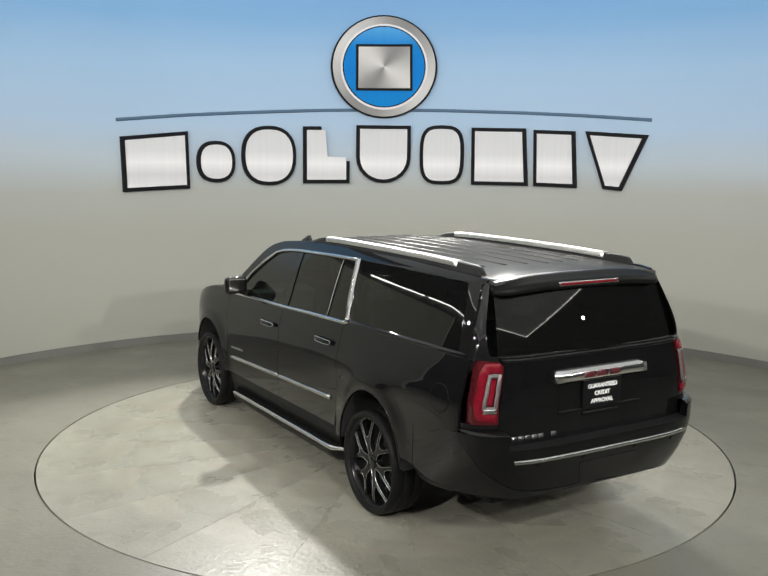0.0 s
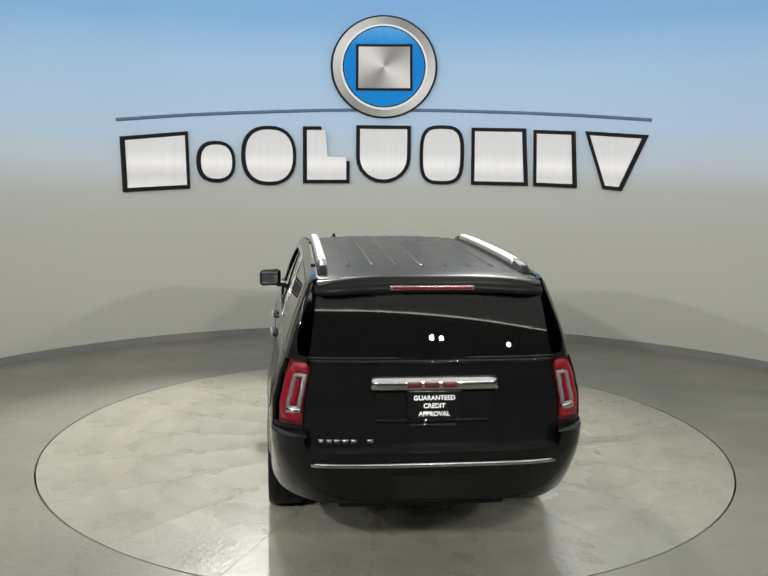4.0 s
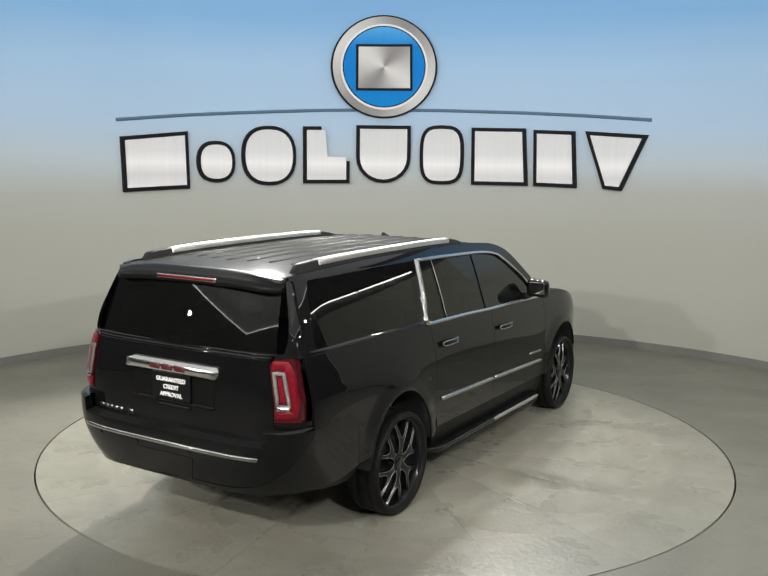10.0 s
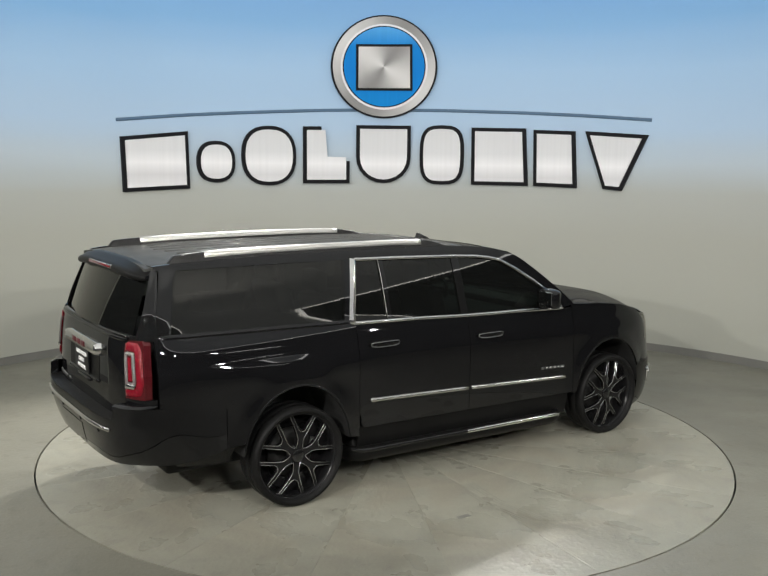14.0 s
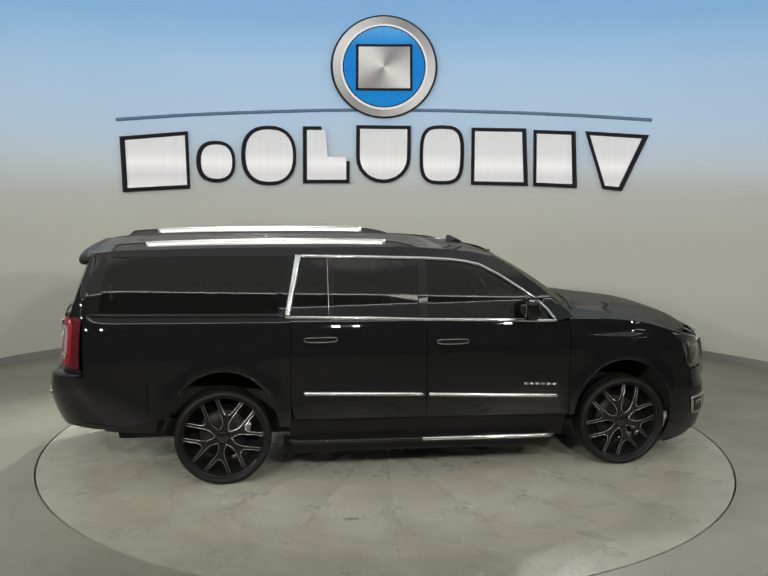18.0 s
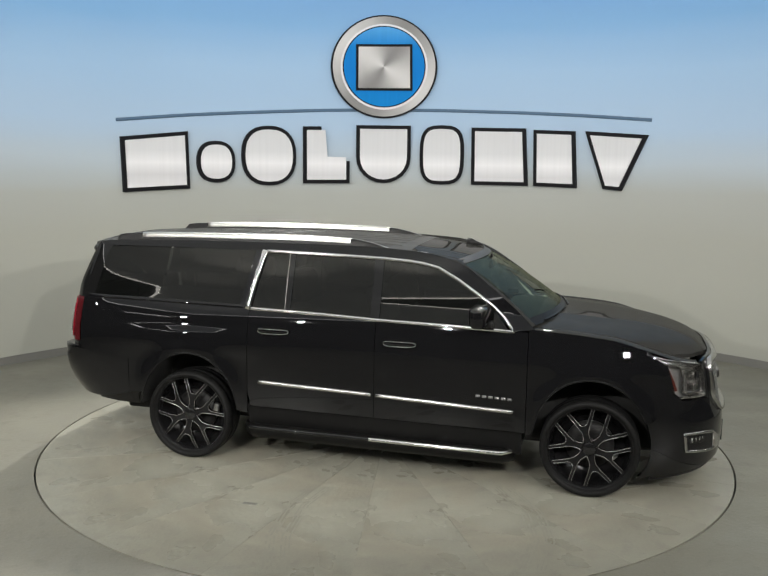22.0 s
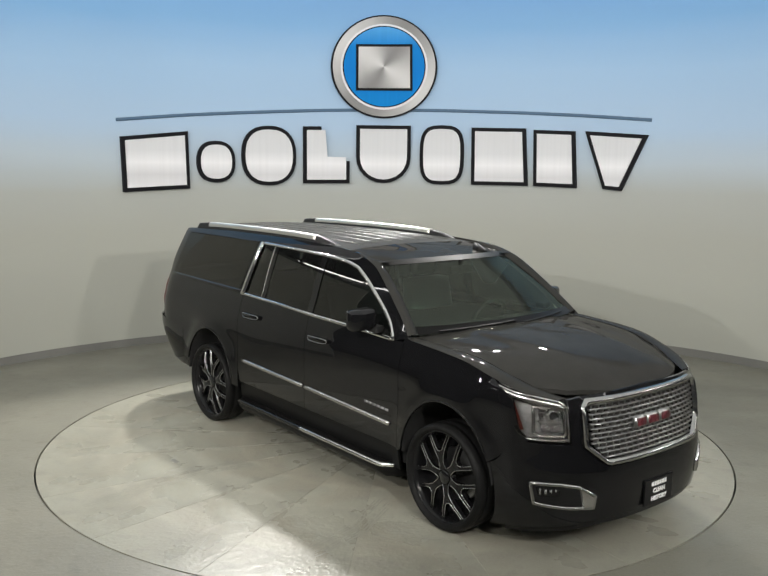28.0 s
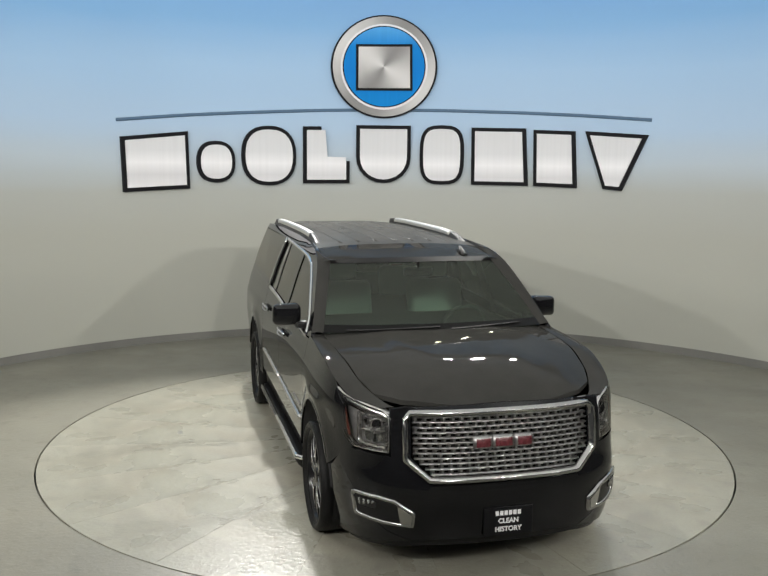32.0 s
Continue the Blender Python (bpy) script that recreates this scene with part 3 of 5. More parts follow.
def end_map(length, x0, a, b, sign, tuck=None):
    """A map of (metres round the end, height) onto the rounded front or rear; 0 is where the rounding starts at the car's left."""
    th = np.linspace(0, math.pi / 2, 4000)
    xs, ys = np.sin(th) ** (2 / a) * (2.82 - x0), np.cos(th) ** (2 / b)
    arc = np.concatenate(([0], np.cumsum(np.hypot(np.diff(xs), np.diff(ys)))))
    total = float(arc[-1])

    def f(s, z, off=0.0):
        left = s <= total
        t = float(np.interp(s if left else 2 * total - s, arc, th))
        d, y = math.sin(t) ** (2 / a), math.cos(t) ** (2 / (b if sign > 0 else squareness(z)))
        if tuck:
            y *= 1 + (tuck(z) / WIDE(z) - 1) * max(0.0, min(1.0, (d - 0.1) / 0.75)) ** 2
        nx, ny = d ** (a - 1) / (length(z) - x0), y ** (b - 1) / WIDE(z)
        k = off / max(1e-6, math.hypot(nx, ny))
        return Vector((sign * (x0 + d * (length(z) - x0) + nx * k), (y * WIDE(z) + ny * k) * (1 if left else -1), z))

    def at_y(y):
        """Metres round the end to a place across, y counted to the left, at unit half width."""
        t = math.acos(min(1, abs(y)) ** (b / 2))
        s = float(np.interp(t, th, arc))
        return s if y >= 0 else 2 * total - s

    def at_x(x, length_there):
        d = max(0.0, min(1, (abs(x) - x0) / (length_there - x0)))
        return float(np.interp(math.asin(d ** (a / 2)), th, arc))
    return f, at_y, at_x, total


FRONT, f_y, f_x, F_END = end_map(NOSE, FX, FA, FB, 1)
REAR, r_y, r_x, R_END = end_map(GATE, RX, RA, RB, -1)
BUMP, b_y, b_x, B_END = end_map(TAIL, RX, RA, RB, -1, curve([(0.40, 0.76), (0.48, 0.83), (0.59, 0.90), (0.72, 0.955), (0.80, 0.98), (0.90, 0.99)]))
ROOF = curve([(-2.6, 1.80), (-2.3, 1.832), (-1.5, 1.852), (-0.5, 1.856), (0.1, 1.844), (0.5, 1.808), (0.85, 1.750)])
HOODC = curve([(1.3, 1.305), (1.55, 1.300), (1.8, 1.282), (2.2, 1.242), (2.45, 1.192), (2.6, 1.140), (2.70, 1.075), (2.78, 1.03)])
FTOP = curve([(1.25, 1.262), (1.57, 1.25), (1.97, 1.215), (2.25, 1.14), (2.5, 1.06), (2.62, 1.035), (2.8, 1.03)])
HOODW = curve([(1.25, 0.845), (1.9, 0.83), (2.25, 0.79), (2.5, 0.70), (2.62, 0.62), (2.75, 0.45)])


def roof_z(x, y):
    return ROOF(x) - 0.03 * (abs(y) / 0.70) ** 3


def hood_z(x, y):
    k = min(1.0, abs(y) / HOODW(x))
    base = FTOP(x) + 0.006
    e = max(0.0, min(1.0, (0.60 - 0.13 * (x - 1.4) - abs(y)) / 0.20))
    ridge = 0.013 * e * e * (3 - 2 * e) * max(0, min(1, (2.74 - x) / 0.35))
    return base + (HOODC(x) - base) * (1 - k ** 3.5) + ridge


def arch_pts(hx, a0, a1, r=ARCH, n=18):
    return [(hx + r * 0.93 * math.cos(radians(a0 + (a1 - a0) * i / n)), HUB_Z + r * 1.085 * math.sin(radians(a0 + (a1 - a0) * i / n))) for i in range(n + 1)]


def both(make):
    for s in (1, -1):
        make(s)


IN = lambda c: Vector((0, -math.copysign(1, c.y), 0))
BACK = lambda c: Vector((-math.copysign(1, c.x), 0, 0))
DOWN = lambda c: Vector((0, 0, -1))
TUCKED = lambda c: IN(c) if abs(c.y) > 0.8 else BACK(c)


def flank(s):
    """Body panels, glass and trim of one flank; s is 1 for the left."""
    on = lambda x, z, off=0.0: Vector((x, s * side(x, z, off), z))
    onlow = lambda x, z, off=0.0: Vector((x, s * side(x, z, off, True), z))
    sheet("fender", [(1.362, 1.262), (1.57, 1.25), (1.80, 1.232), (1.97, 1.215), (2.12, 1.18), (2.245, 1.14), (2.33, 1.068), (2.388, 1.028), (2.445, 0.83), (2.50, 0.785), (2.40, 0.72), (2.295, 0.628), (2.25, 0.603)] + arch_pts(HUB_F, 24, 172)[1:] + [(1.362, 0.45)], on, PAINT, suv, step=0.03)
    door = sheet("front_door", [(0.155, 1.262), (0.70, 1.25), (1.357, 1.235), (1.357, 0.462), (0.155, 0.482)], on, PAINT, suv, step=0.03)
    rear = sheet("rear_door", [(-0.93, 1.29), (-0.40, 1.285), (0.150, 1.262), (0.150, 0.482), (-0.90, 0.50), (-0.93, 0.62)], on, PAINT, suv, step=0.03)
    sheet("quarter_panel", [(-0.935, 1.30), (-0.935, 0.44)] + arch_pts(HUB_R, 7, 162) + [(-2.02, 0.532), (-2.02, 0.82), (-2.3, 0.86), (-2.49, 0.885), (-2.49, 1.335), (-2.2, 1.338), (-1.5, 1.326)], on, PAINT, suv, step=0.03)
    if s > 0:
        sheet("fuel_door", [(-2.305 + 0.095 * math.cos(a / 12 * math.pi), 1.055 + 0.085 * math.sin(a / 12 * math.pi)) for a in range(24)], lambda x, z: on(x, z, 0.003), PAINT, suv)
        ribbon("fuel_door_gap", [(-2.305 + 0.10 * math.cos(a / 12 * math.pi), 1.055 + 0.09 * math.sin(a / 12 * math.pi)) for a in range(24)], 0.006, on, PILLAR, suv, "dark gap round the fuel door", closed=True, off=0.0035, step=0.03)
    # greenhouse
    sheet("front_window", [(0.17, 1.272), (1.20, 1.248), (1.07, 1.40), (0.93, 1.50), (0.78, 1.60), (0.62, 1.68), (0.38, 1.725), (0.17, 1.735)], lambda x, z: on(x, z, -0.012), PRIVACY, suv, "tinted glass", thick=0)
    sheet("rear_window", [(-0.585, 1.30), (0.10, 1.278), (0.10, 1.738), (-0.585, 1.757)], lambda x, z: on(x, z, -0.012), PRIVACY, suv, "tinted glass", thick=0)
    sheet("vent_window", [(-0.93, 1.31), (-0.62, 1.303), (-0.62, 1.757), (-0.845, 1.76)], lambda x, z: on(x, z, -0.012), PRIVACY, suv, "tinted glass", thick=0)
    sheet("quarter_window", [(-1.02, 1.335), (-1.5, 1.335), (-2.2, 1.35), (-2.38, 1.36), (-2.31, 1.70), (-2.28, 1.765), (-0.93, 1.77)], lambda x, z: on(x, z, 0.002), PRIVACY, suv, "dark privacy glass", thick=0.01)
    sheet("b_pillar", [(0.10, 1.27), (0.175, 1.27), (0.175, 1.74), (0.10, 1.742)], lambda x, z: on(x, z, -0.004), GLOSSBLACK, suv, thick=0.03)
    sheet("window_divider", [(-0.625, 1.30), (-0.58, 1.30), (-0.58, 1.76), (-0.625, 1.762)], lambda x, z: on(x, z, -0.006), GLOSSBLACK, suv, thick=0.03)
    sheet("c_pillar", [(-0.925, 1.30), (-1.03, 1.31), (-0.94, 1.775), (-0.84, 1.77)], lambda x, z: on(x, z, 0.0), PAINT, suv, thick=0.03)
    sheet("d_pillar", [(-2.375, 1.335), (-2.49, 1.335), (-2.39, 1.78), (-2.275, 1.775)], lambda x, z: on(x, z, 0.0), GLOSSBLACK, suv, thick=0.03)
    sheet("roof_side", [(-2.40, 1.77), (-1.5, 1.772), (-0.8, 1.768), (0.17, 1.742), (0.38, 1.73), (0.62, 1.69), (0.78, 1.605), (0.93, 1.505), (1.07, 1.41), (1.255, 1.24), (1.40, 1.262), (1.30, 1.36), (1.14, 1.49), (0.98, 1.61), (0.82, 1.715), (0.68, 1.765), (0.5, 1.80), (0.1, 1.825), (-0.5, 1.833), (-1.5, 1.83), (-2.3, 1.812), (-2.42, 1.80)], lambda x, z: on(x, z, 0.0), PAINT, suv, thick=0.03)
    ribbon("glass_edge", [(-0.628, 1.305), (-0.628, 1.755)], 0.005, on, CALIPER, suv, "thin bright edge of the side glass", off=0.003, step=0.06)
    # rounded shoulder of the body under the quarter glass
    def shoulder(u, v):
        x = -0.965 - 1.50 * u
        a = math.pi * (v - 0.5)
        z = 1.318 + 0.026 * u
        k = min(1.0, 14 * u + 0.1, 8 * (1 - u) + 0.1)
        return on(x, z + 0.016 * math.sin(a), 0.011 * k * math.cos(a) - 0.001)
    part("belt_shoulder", grid_bm(shoulder, 40, 8), PAINT, suv, smooth=True)
    # bright trim
    trim = [(-0.945, 1.305), (-0.3, 1.288), (0.16, 1.268), (0.70, 1.256), (1.245, 1.238), (1.17, 1.333), (1.074, 1.418), (0.937, 1.51), (0.783, 1.607), (0.62, 1.69), (0.5, 1.716), (0.38, 1.731), (0.16, 1.744), (-0.4, 1.76), (-0.84, 1.768)]
    ribbon("window_trim", trim, 0.024, on, CHROME, suv, "bright chrome window surround", off=0.010)
    ribbon("pillar_trim", [(-0.955, 1.30), (-0.935, 1.40), (-0.90, 1.56), (-0.855, 1.775)], 0.05, on, CHROME, suv, "broad chrome pillar strip", off=0.014)
    ribbon("door_moulding", [(0.172, 0.669), (1.262, 0.619)], 0.032, on, SILVER, door, "bright metal side moulding", off=0.018)
    ribbon("door_moulding", [(-0.832, 0.708), (0.130, 0.671)], 0.032, on, SILVER, rear, "bright metal side moulding", off=0.018)
    for d, x in ((door, 0.36), (rear, -0.70)):
        z = 1.10 if x > 0 else 1.137
        y = side(x, z)
        cup = sheet("handle_cup", [(x - 0.10, z - 0.032), (x + 0.09, z - 0.032), (x + 0.11, z), (x + 0.09, z + 0.032), (x - 0.10, z + 0.032)], lambda u, v: on(u, v, 0.002), GLOSSBLACK, d, thick=0.004)
        b = box_bm(x - 0.135, x + 0.135, -0.014, 0.014, z - 0.017, z + 0.017, 0.012, 3)
        for v in b.verts:
            k = (v.co.x - x) / 0.135
            v.co.y = s * (y + 0.034 - 0.022 * k ** 4 + v.co.y)
        handle = part("door_handle", b, PAINT, d, "black pull handle edged with chrome", True)
        ring = [(x + 0.130 * math.copysign(abs(math.cos(a)) ** 0.5, math.cos(a)), z + 0.019 * math.copysign(abs(math.sin(a)) ** 0.6, math.sin(a))) for a in (math.pi * j / 16 for j in range(32))]
        ribbon("handle_trim", ring, 0.005, lambda u, v, off: Vector((u, s * (y + 0.040 - 0.022 * ((u - x) / 0.135) ** 4 + off), v)), MESHMETAL, handle, "thin chrome ring round the handle", closed=True, off=0.010, step=0.02)
    # the maker's word beside the front wheel, as plain bright bars
    for i in range(6):
        x = 0.97 + i * 0.049
        ribbon("badge_bar", [(x, 0.728 - 0.3 * (x - 0.97) * 0.16), (x + 0.036, 0.727 - 0.3 * (x - 0.97) * 0.16)], 0.021, on, MESHMETAL, door, "plain chrome badge bar", off=0.006)
    # sill and running board
    sheet("sill", [(-0.93, 0.50), (-0.93, 0.30), (1.33, 0.27), (1.33, 0.475), (0.15, 0.485)], lambda x, z: on(x, z, -0.03), PILLAR, suv)
    rb = bmesh.new()
    prof = [(0.90, 0.30), (1.00, 0.325), (1.035, 0.315), (1.045, 0.29), (1.03, 0.245), (0.99, 0.205), (0.90, 0.19)]
    rows = []
    for i in range(31):
        x = -0.98 + 2.25 * i / 30
        dz = 0.020 - 0.035 * (x + 0.98) / 2.25
        tuck = 0.10 * max(0, (abs(x - 0.145) - 1.02) / 0.105) ** 2
        rows.append([rb.verts.new((x, s * (y - 0.02 - tuck), z + dz)) for y, z in prof])
    for p, q in zip(rows, rows[1:]):
        for j in range(len(prof) - 1):
            rb.faces.new((p[j], q[j], q[j + 1], p[j + 1]))
    rb.faces.new(rows[0]), rb.faces.new(rows[-1])
    bmesh.ops.recalc_face_normals(rb, faces=rb.faces[:])
    board = part("running_board", rb, PILLAR, suv, "black running board", True)
    for x0, x1, stuff, words in ((0.12, 1.26, CHROME, "chrome strip along the step edge"), (-0.97, 0.115, CHROME if s > 0 else GLOSSBLACK, "narrow bright strip along the step edge" if s > 0 else "glossy black strip along the step edge")):
        strip = bmesh.new()
        rows = []
        for i in range(17):
            x = x0 + (x1 - x0) * i / 16
            dz = 0.020 - 0.035 * (x + 0.98) / 2.25
            tuck = 0.10 * max(0, (abs(x - 0.145) - 1.02) / 0.105) ** 2
            rows.append([strip.verts.new((x, s * (y - 0.02 - tuck), z + dz)) for y, z in ((1.02, 0.318), (1.036, 0.322), (1.052, 0.308), (1.052, 0.292), (1.04, 0.288))])
        for p, q in zip(rows, rows[1:]):
            for j in range(4):
                strip.faces.new((p[j], q[j], q[j + 1], p[j + 1]))
        part("step_trim", strip, stuff, board, words, True)
    for hx, a0, a1 in ((HUB_F, 28, 168), (HUB_R, 10, 172)):
        ribbon("arch_lip", arch_pts(hx, a0, a1, ARCH + 0.005, 30), 0.014, onlow if hx < 0 else on, PAINT, suv, "rolled edge of the wheel arch", off=0.003, step=0.04)
    # arch liner
    for nm, hx in (("front_arch_liner", HUB_F), ("rear_arch_liner", HUB_R)):
        pts = arch_pts(hx, 6, 174, ARCH - 0.004, 28)
        bm = bmesh.new()
        rows = [[bm.verts.new((x, s * (side(x, max(0.3, z)) - 0.012), z)), bm.verts.new((x, s * 0.55, z))] for x, z in pts]
        for p, q in zip(rows, rows[1:]):
            bm.faces.new((p[0], q[0], q[1], p[1]))
        part(nm, bm, UNDER, suv, smooth=True)
    # door mirror
    mb = box_bm(0.925, 1.075, 0.955, 1.165, 1.285, 1.445, 0.04, 3)
    for v in mb.verts:
        k = (v.co.y - 0.955) / 0.21
        if v.co.x > 1.0:
            v.co.x -= 0.05 * k ** 2
        v.co.z -= 0.012 * k
        v.co.y *= s
    bmesh.ops.recalc_face_normals(mb, faces=mb.faces[:])
    mirror = part("door_mirror", mb, PAINT, suv, smooth=True)
    ab = box_bm(0.985, 1.09, 0.88, 1.0, 1.262, 1.31, 0.012)
    for v in ab.verts:
        v.co.y *= s
    bmesh.ops.recalc_face_normals(ab, faces=ab.faces[:])
    part("mirror_arm", ab, SATIN, mirror)
    gb = box_bm(0.919, 0.926, 0.985, 1.14, 1.31, 1.42, 0.003, 1)
    for v in gb.verts:
        v.co.y *= s
    bmesh.ops.recalc_face_normals(gb, faces=gb.faces[:])
    part("mirror_glass", gb, CHROME, mirror, "mirror glass")
    # top of the fender between flank and bonnet
    def crown(u, v):
        x = 1.37 + 1.23 * u
        a, b = Vector((x, s * (HOODW(x) + 0.006), hood_z(x, HOODW(x)) - 0.002)), Vector((x, s * side(x, FTOP(x)), FTOP(x)))
        c = a.lerp(b, v)
        c.z += 0.007 * math.sin(math.pi * v) + 0.003 * (1 - v)
        return c
    bm = grid_bm(crown, 24, 6)
    part("fender_crown", bm, BONNETSHEEN, suv, smooth=True)
    # roof rail
    rr = bmesh.new()
    rows = []
    top = curve([(-2.29, 0.006), (-2.265, 0.046), (-2.2, 0.054), (-2.03, 0.058), (-1.0, 0.060), (-0.14, 0.055), (0.0, 0.04), (0.17, 0.002)])
    for i in range(61):
        x = -2.29 + 2.46 * i / 60
        z = roof_z(x, 0.655) - 0.012
        h = top(x) + 0.012
        w = 0.024
        rows.append([rr.verts.new((x, s * (0.655 + dy), z + dz)) for dy, dz in ((w * 1.5, 0), (w, h * 0.8), (w * 0.8, h), (-w * 0.8, h), (-w, h * 0.8), (-w * 1.5, 0))])
    for p, q in zip(rows, rows[1:]):
        for j in range(5):
            rr.faces.new((p[j], q[j], q[j + 1], p[j + 1]))
    bmesh.ops.recalc_face_normals(rr, faces=rr.faces[:])
    rail = part("roof_rail", rr, SATIN, suv, "roof rail with black ends", True)
    rs = bmesh.new()
    rows = []
    for i in range(41):
        x = -2.03 + 1.89 * i / 40
        z = roof_z(x, 0.655) + top(x)
        rows.append([rs.verts.new((x, s * (0.655 + dy), z + dz)) for dy, dz in ((0.031, -0.036), (0.031, -0.018), (0.027, -0.005), (0.018, 0.003), (0.0, 0.005), (-0.018, 0.003), (-0.027, -0.005), (-0.031, -0.018), (-0.031, -0.036))])
    for p, q in zip(rows, rows[1:]):
        for j in range(8):
            rs.faces.new((p[j], q[j], q[j + 1], p[j + 1]))
    rs.faces.new(rows[0]), rs.faces.new(rows[-1])
    bmesh.ops.recalc_face_normals(rs, faces=rs.faces[:])
    part("rail_bar", rs, RAILMETAL, rail, "bright silver rail bar", True)


both(flank)

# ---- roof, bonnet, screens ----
sheet("roof", [(-2.47, -0.70), (0.10, -0.70), (0.36, -0.7035), (0.36, 0.7035), (0.10, 0.70), (-2.47, 0.70)], lambda x, y: (x, y, roof_z(x, y)), ROOFSHEEN, suv, step=0.07, inward=DOWN)
# front of the roof in a darker copy, its dark reflection in the colour
sheet("roof_front", [(0.36, -0.7035), (0.50, -0.705), (0.70, -0.69), (0.765, -0.62), (0.815, -0.45), (0.845, 0.0), (0.815, 0.45), (0.765, 0.62), (0.70, 0.69), (0.50, 0.705), (0.36, 0.7035)], lambda x, y: (x, y, roof_z(x, y)), BONNETSHEEN, suv, step=0.05, inward=DOWN)
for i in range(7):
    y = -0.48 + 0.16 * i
    ribbon("roof_rib", [(-2.15 + 0.03 * abs(i - 3), y), (0.25, y)], 0.026, lambda u, v, off: Vector((u, v, roof_z(u, v) + off)), ROOFSHEEN, suv, off=0.005, step=0.12)
hood_out = []
for i in range(25):
    y = -0.60 + 1.2 * i / 24
    hood_out.append((2.735 - 0.30 * (abs(y) / 0.75) ** 2.6, y))
hood_out = [(1.36, -0.845), (1.60, -0.845), (1.9, -0.83), (2.25, -0.79), (2.42, -0.735)] + hood_out + [(2.42, 0.735), (2.25, 0.79), (1.9, 0.83), (1.60, 0.845), (1.36, 0.845), (1.44, 0.6), (1.49, 0.3), (1.50, 0.0), (1.49, -0.3), (1.44, -0.6)]
sheet("bonnet", hood_out, lambda x, y: (x, y, hood_z(x, y)), BONNETSHEEN, suv, step=0.035, inward=DOWN, thick=0.03)


def screen(u, v):
    a = 2 * u - 1
    low = Vector((1.60 - 0.20 * a * a, 0.85 * a, 1.295 - 0.015 * a * a))
    top = Vector((0.845 - 0.10 * a * a, 0.665 * a, 1.758 - 0.014 * a * a))
    c = low.lerp(top, v)
    return c + Vector((0.5, 0, 0.85)) * 0.022 * math.sin(math.pi * v)


part("windscreen", outward(grid_bm(screen, 24, 12)), SCREEN, suv, "lightly tinted windscreen", True)


def a_pillar(s):
    def f(u, v):
        e = screen(1 if s > 0 else 0, v)
        z = e.z
        xs = curve([(1.255, 1.41), (1.36, 1.30), (1.49, 1.14), (1.61, 0.98), (1.715, 0.82), (1.775, 0.66)])(z)
        o = Vector((xs, s * side(xs, z), z))
        return e.lerp(o, u) + Vector((0.3, 0, 0.5)) * 0.02 * math.sin(math.pi * u)
    part("a_pillar", grid_bm(f, 5, 12), BONNETSHEEN, suv, smooth=True)


both(a_pillar)


def roof_corner(s):
    """The rounded shoulder between the roof skin and the roof side, towards the screen."""
    inner = curve([(0.0, 0.695), (0.5, 0.70), (0.7, 0.685), (0.80, 0.60)])
    outer = curve([(0.0, 1.828), (0.1, 1.823), (0.5, 1.798), (0.68, 1.763), (0.82, 1.713)])

    def f(u, v):
        x = 0.0 + 0.80 * u
        a, b = Vector((x, s * inner(x), roof_z(x, inner(x)) + 0.001)), Vector((x, s * (side(x, outer(x)) - 0.002), outer(x) + 0.001))
        return a.lerp(b, v) + Vector((0, 0, 0.008 * math.sin(math.pi * v)))
    part("roof_shoulder", grid_bm(f, 16, 5), BONNETSHEEN, suv, smooth=True)


both(roof_corner)
part("screen_foot", grid_bm(lambda u, v: screen(u, 0.09 * v) + Vector((0.002, 0, 0.004)), 24, 3), PILLAR, suv, "black band along the foot of the windscreen", True)
part("screen_band", grid_bm(lambda u, v: screen(u, 0.92 + 0.08 * v) + Vector((0.002, 0, 0.004)), 24, 3), PILLAR, suv, "black band along the top of the windscreen", True)
part("cowl", grid_bm(lambda u, v: Vector((1.36 + 0.26 * (1 - (2 * u - 1) ** 2) ** 0.8 * v + 0.06 * v, 0.86 * (2 * u - 1), 1.255 + 0.01 * v)), 16, 4), SATIN, suv, smooth=True)
for y0, y1 in ((-0.70, -0.02), (0.06, 0.66)):
    bm = bmesh.new()
    rows = []
    for i in range(13):
        k = i / 12
        y = y0 + (y1 - y0) * k
        b = screen((y / 0.85 + 1) / 2, 0.012 + 0.03 * k) + Vector((0.004, 0, 0.010))
        rows.append([bm.verts.new(b + Vector(d)) for d in ((0.007, 0, -0.007), (0.008, 0, 0.004), (-0.004, 0, 0.009), (-0.007, 0, -0.003))])
    for p, q in zip(rows, rows[1:]):
        for j in range(4):
            bm.faces.new((p[j], q[j], q[(j + 1) % 4], p[(j + 1) % 4]))
    bmesh.ops.recalc_face_normals(bm, faces=bm.faces[:])
    part("wiper", bm, PILLAR, suv)
fin = bmesh.new()
fp = [(0.64, 0.0), (0.80, 0.0), (0.78, 0.018), (0.73, 0.04), (0.69, 0.062), (0.655, 0.066)]
vs = [[fin.verts.new((x, 0.444 + w * (1.3 - z / 0.066), roof_z(0.72, 0.444) - 0.004 + z)) for x, z in fp] for w in (-0.02, 0.02)]
fin.faces.new(vs[0]), fin.faces.new(vs[1][::-1])
for i in range(6):
    fin.faces.new((vs[0][i], vs[0][(i + 1) % 6], vs[1][(i + 1) % 6], vs[1][i]))
bmesh.ops.recalc_face_normals(fin, faces=fin.faces[:])
part("antenna_fin", fin, SATIN, suv, "small black antenna fin", True)

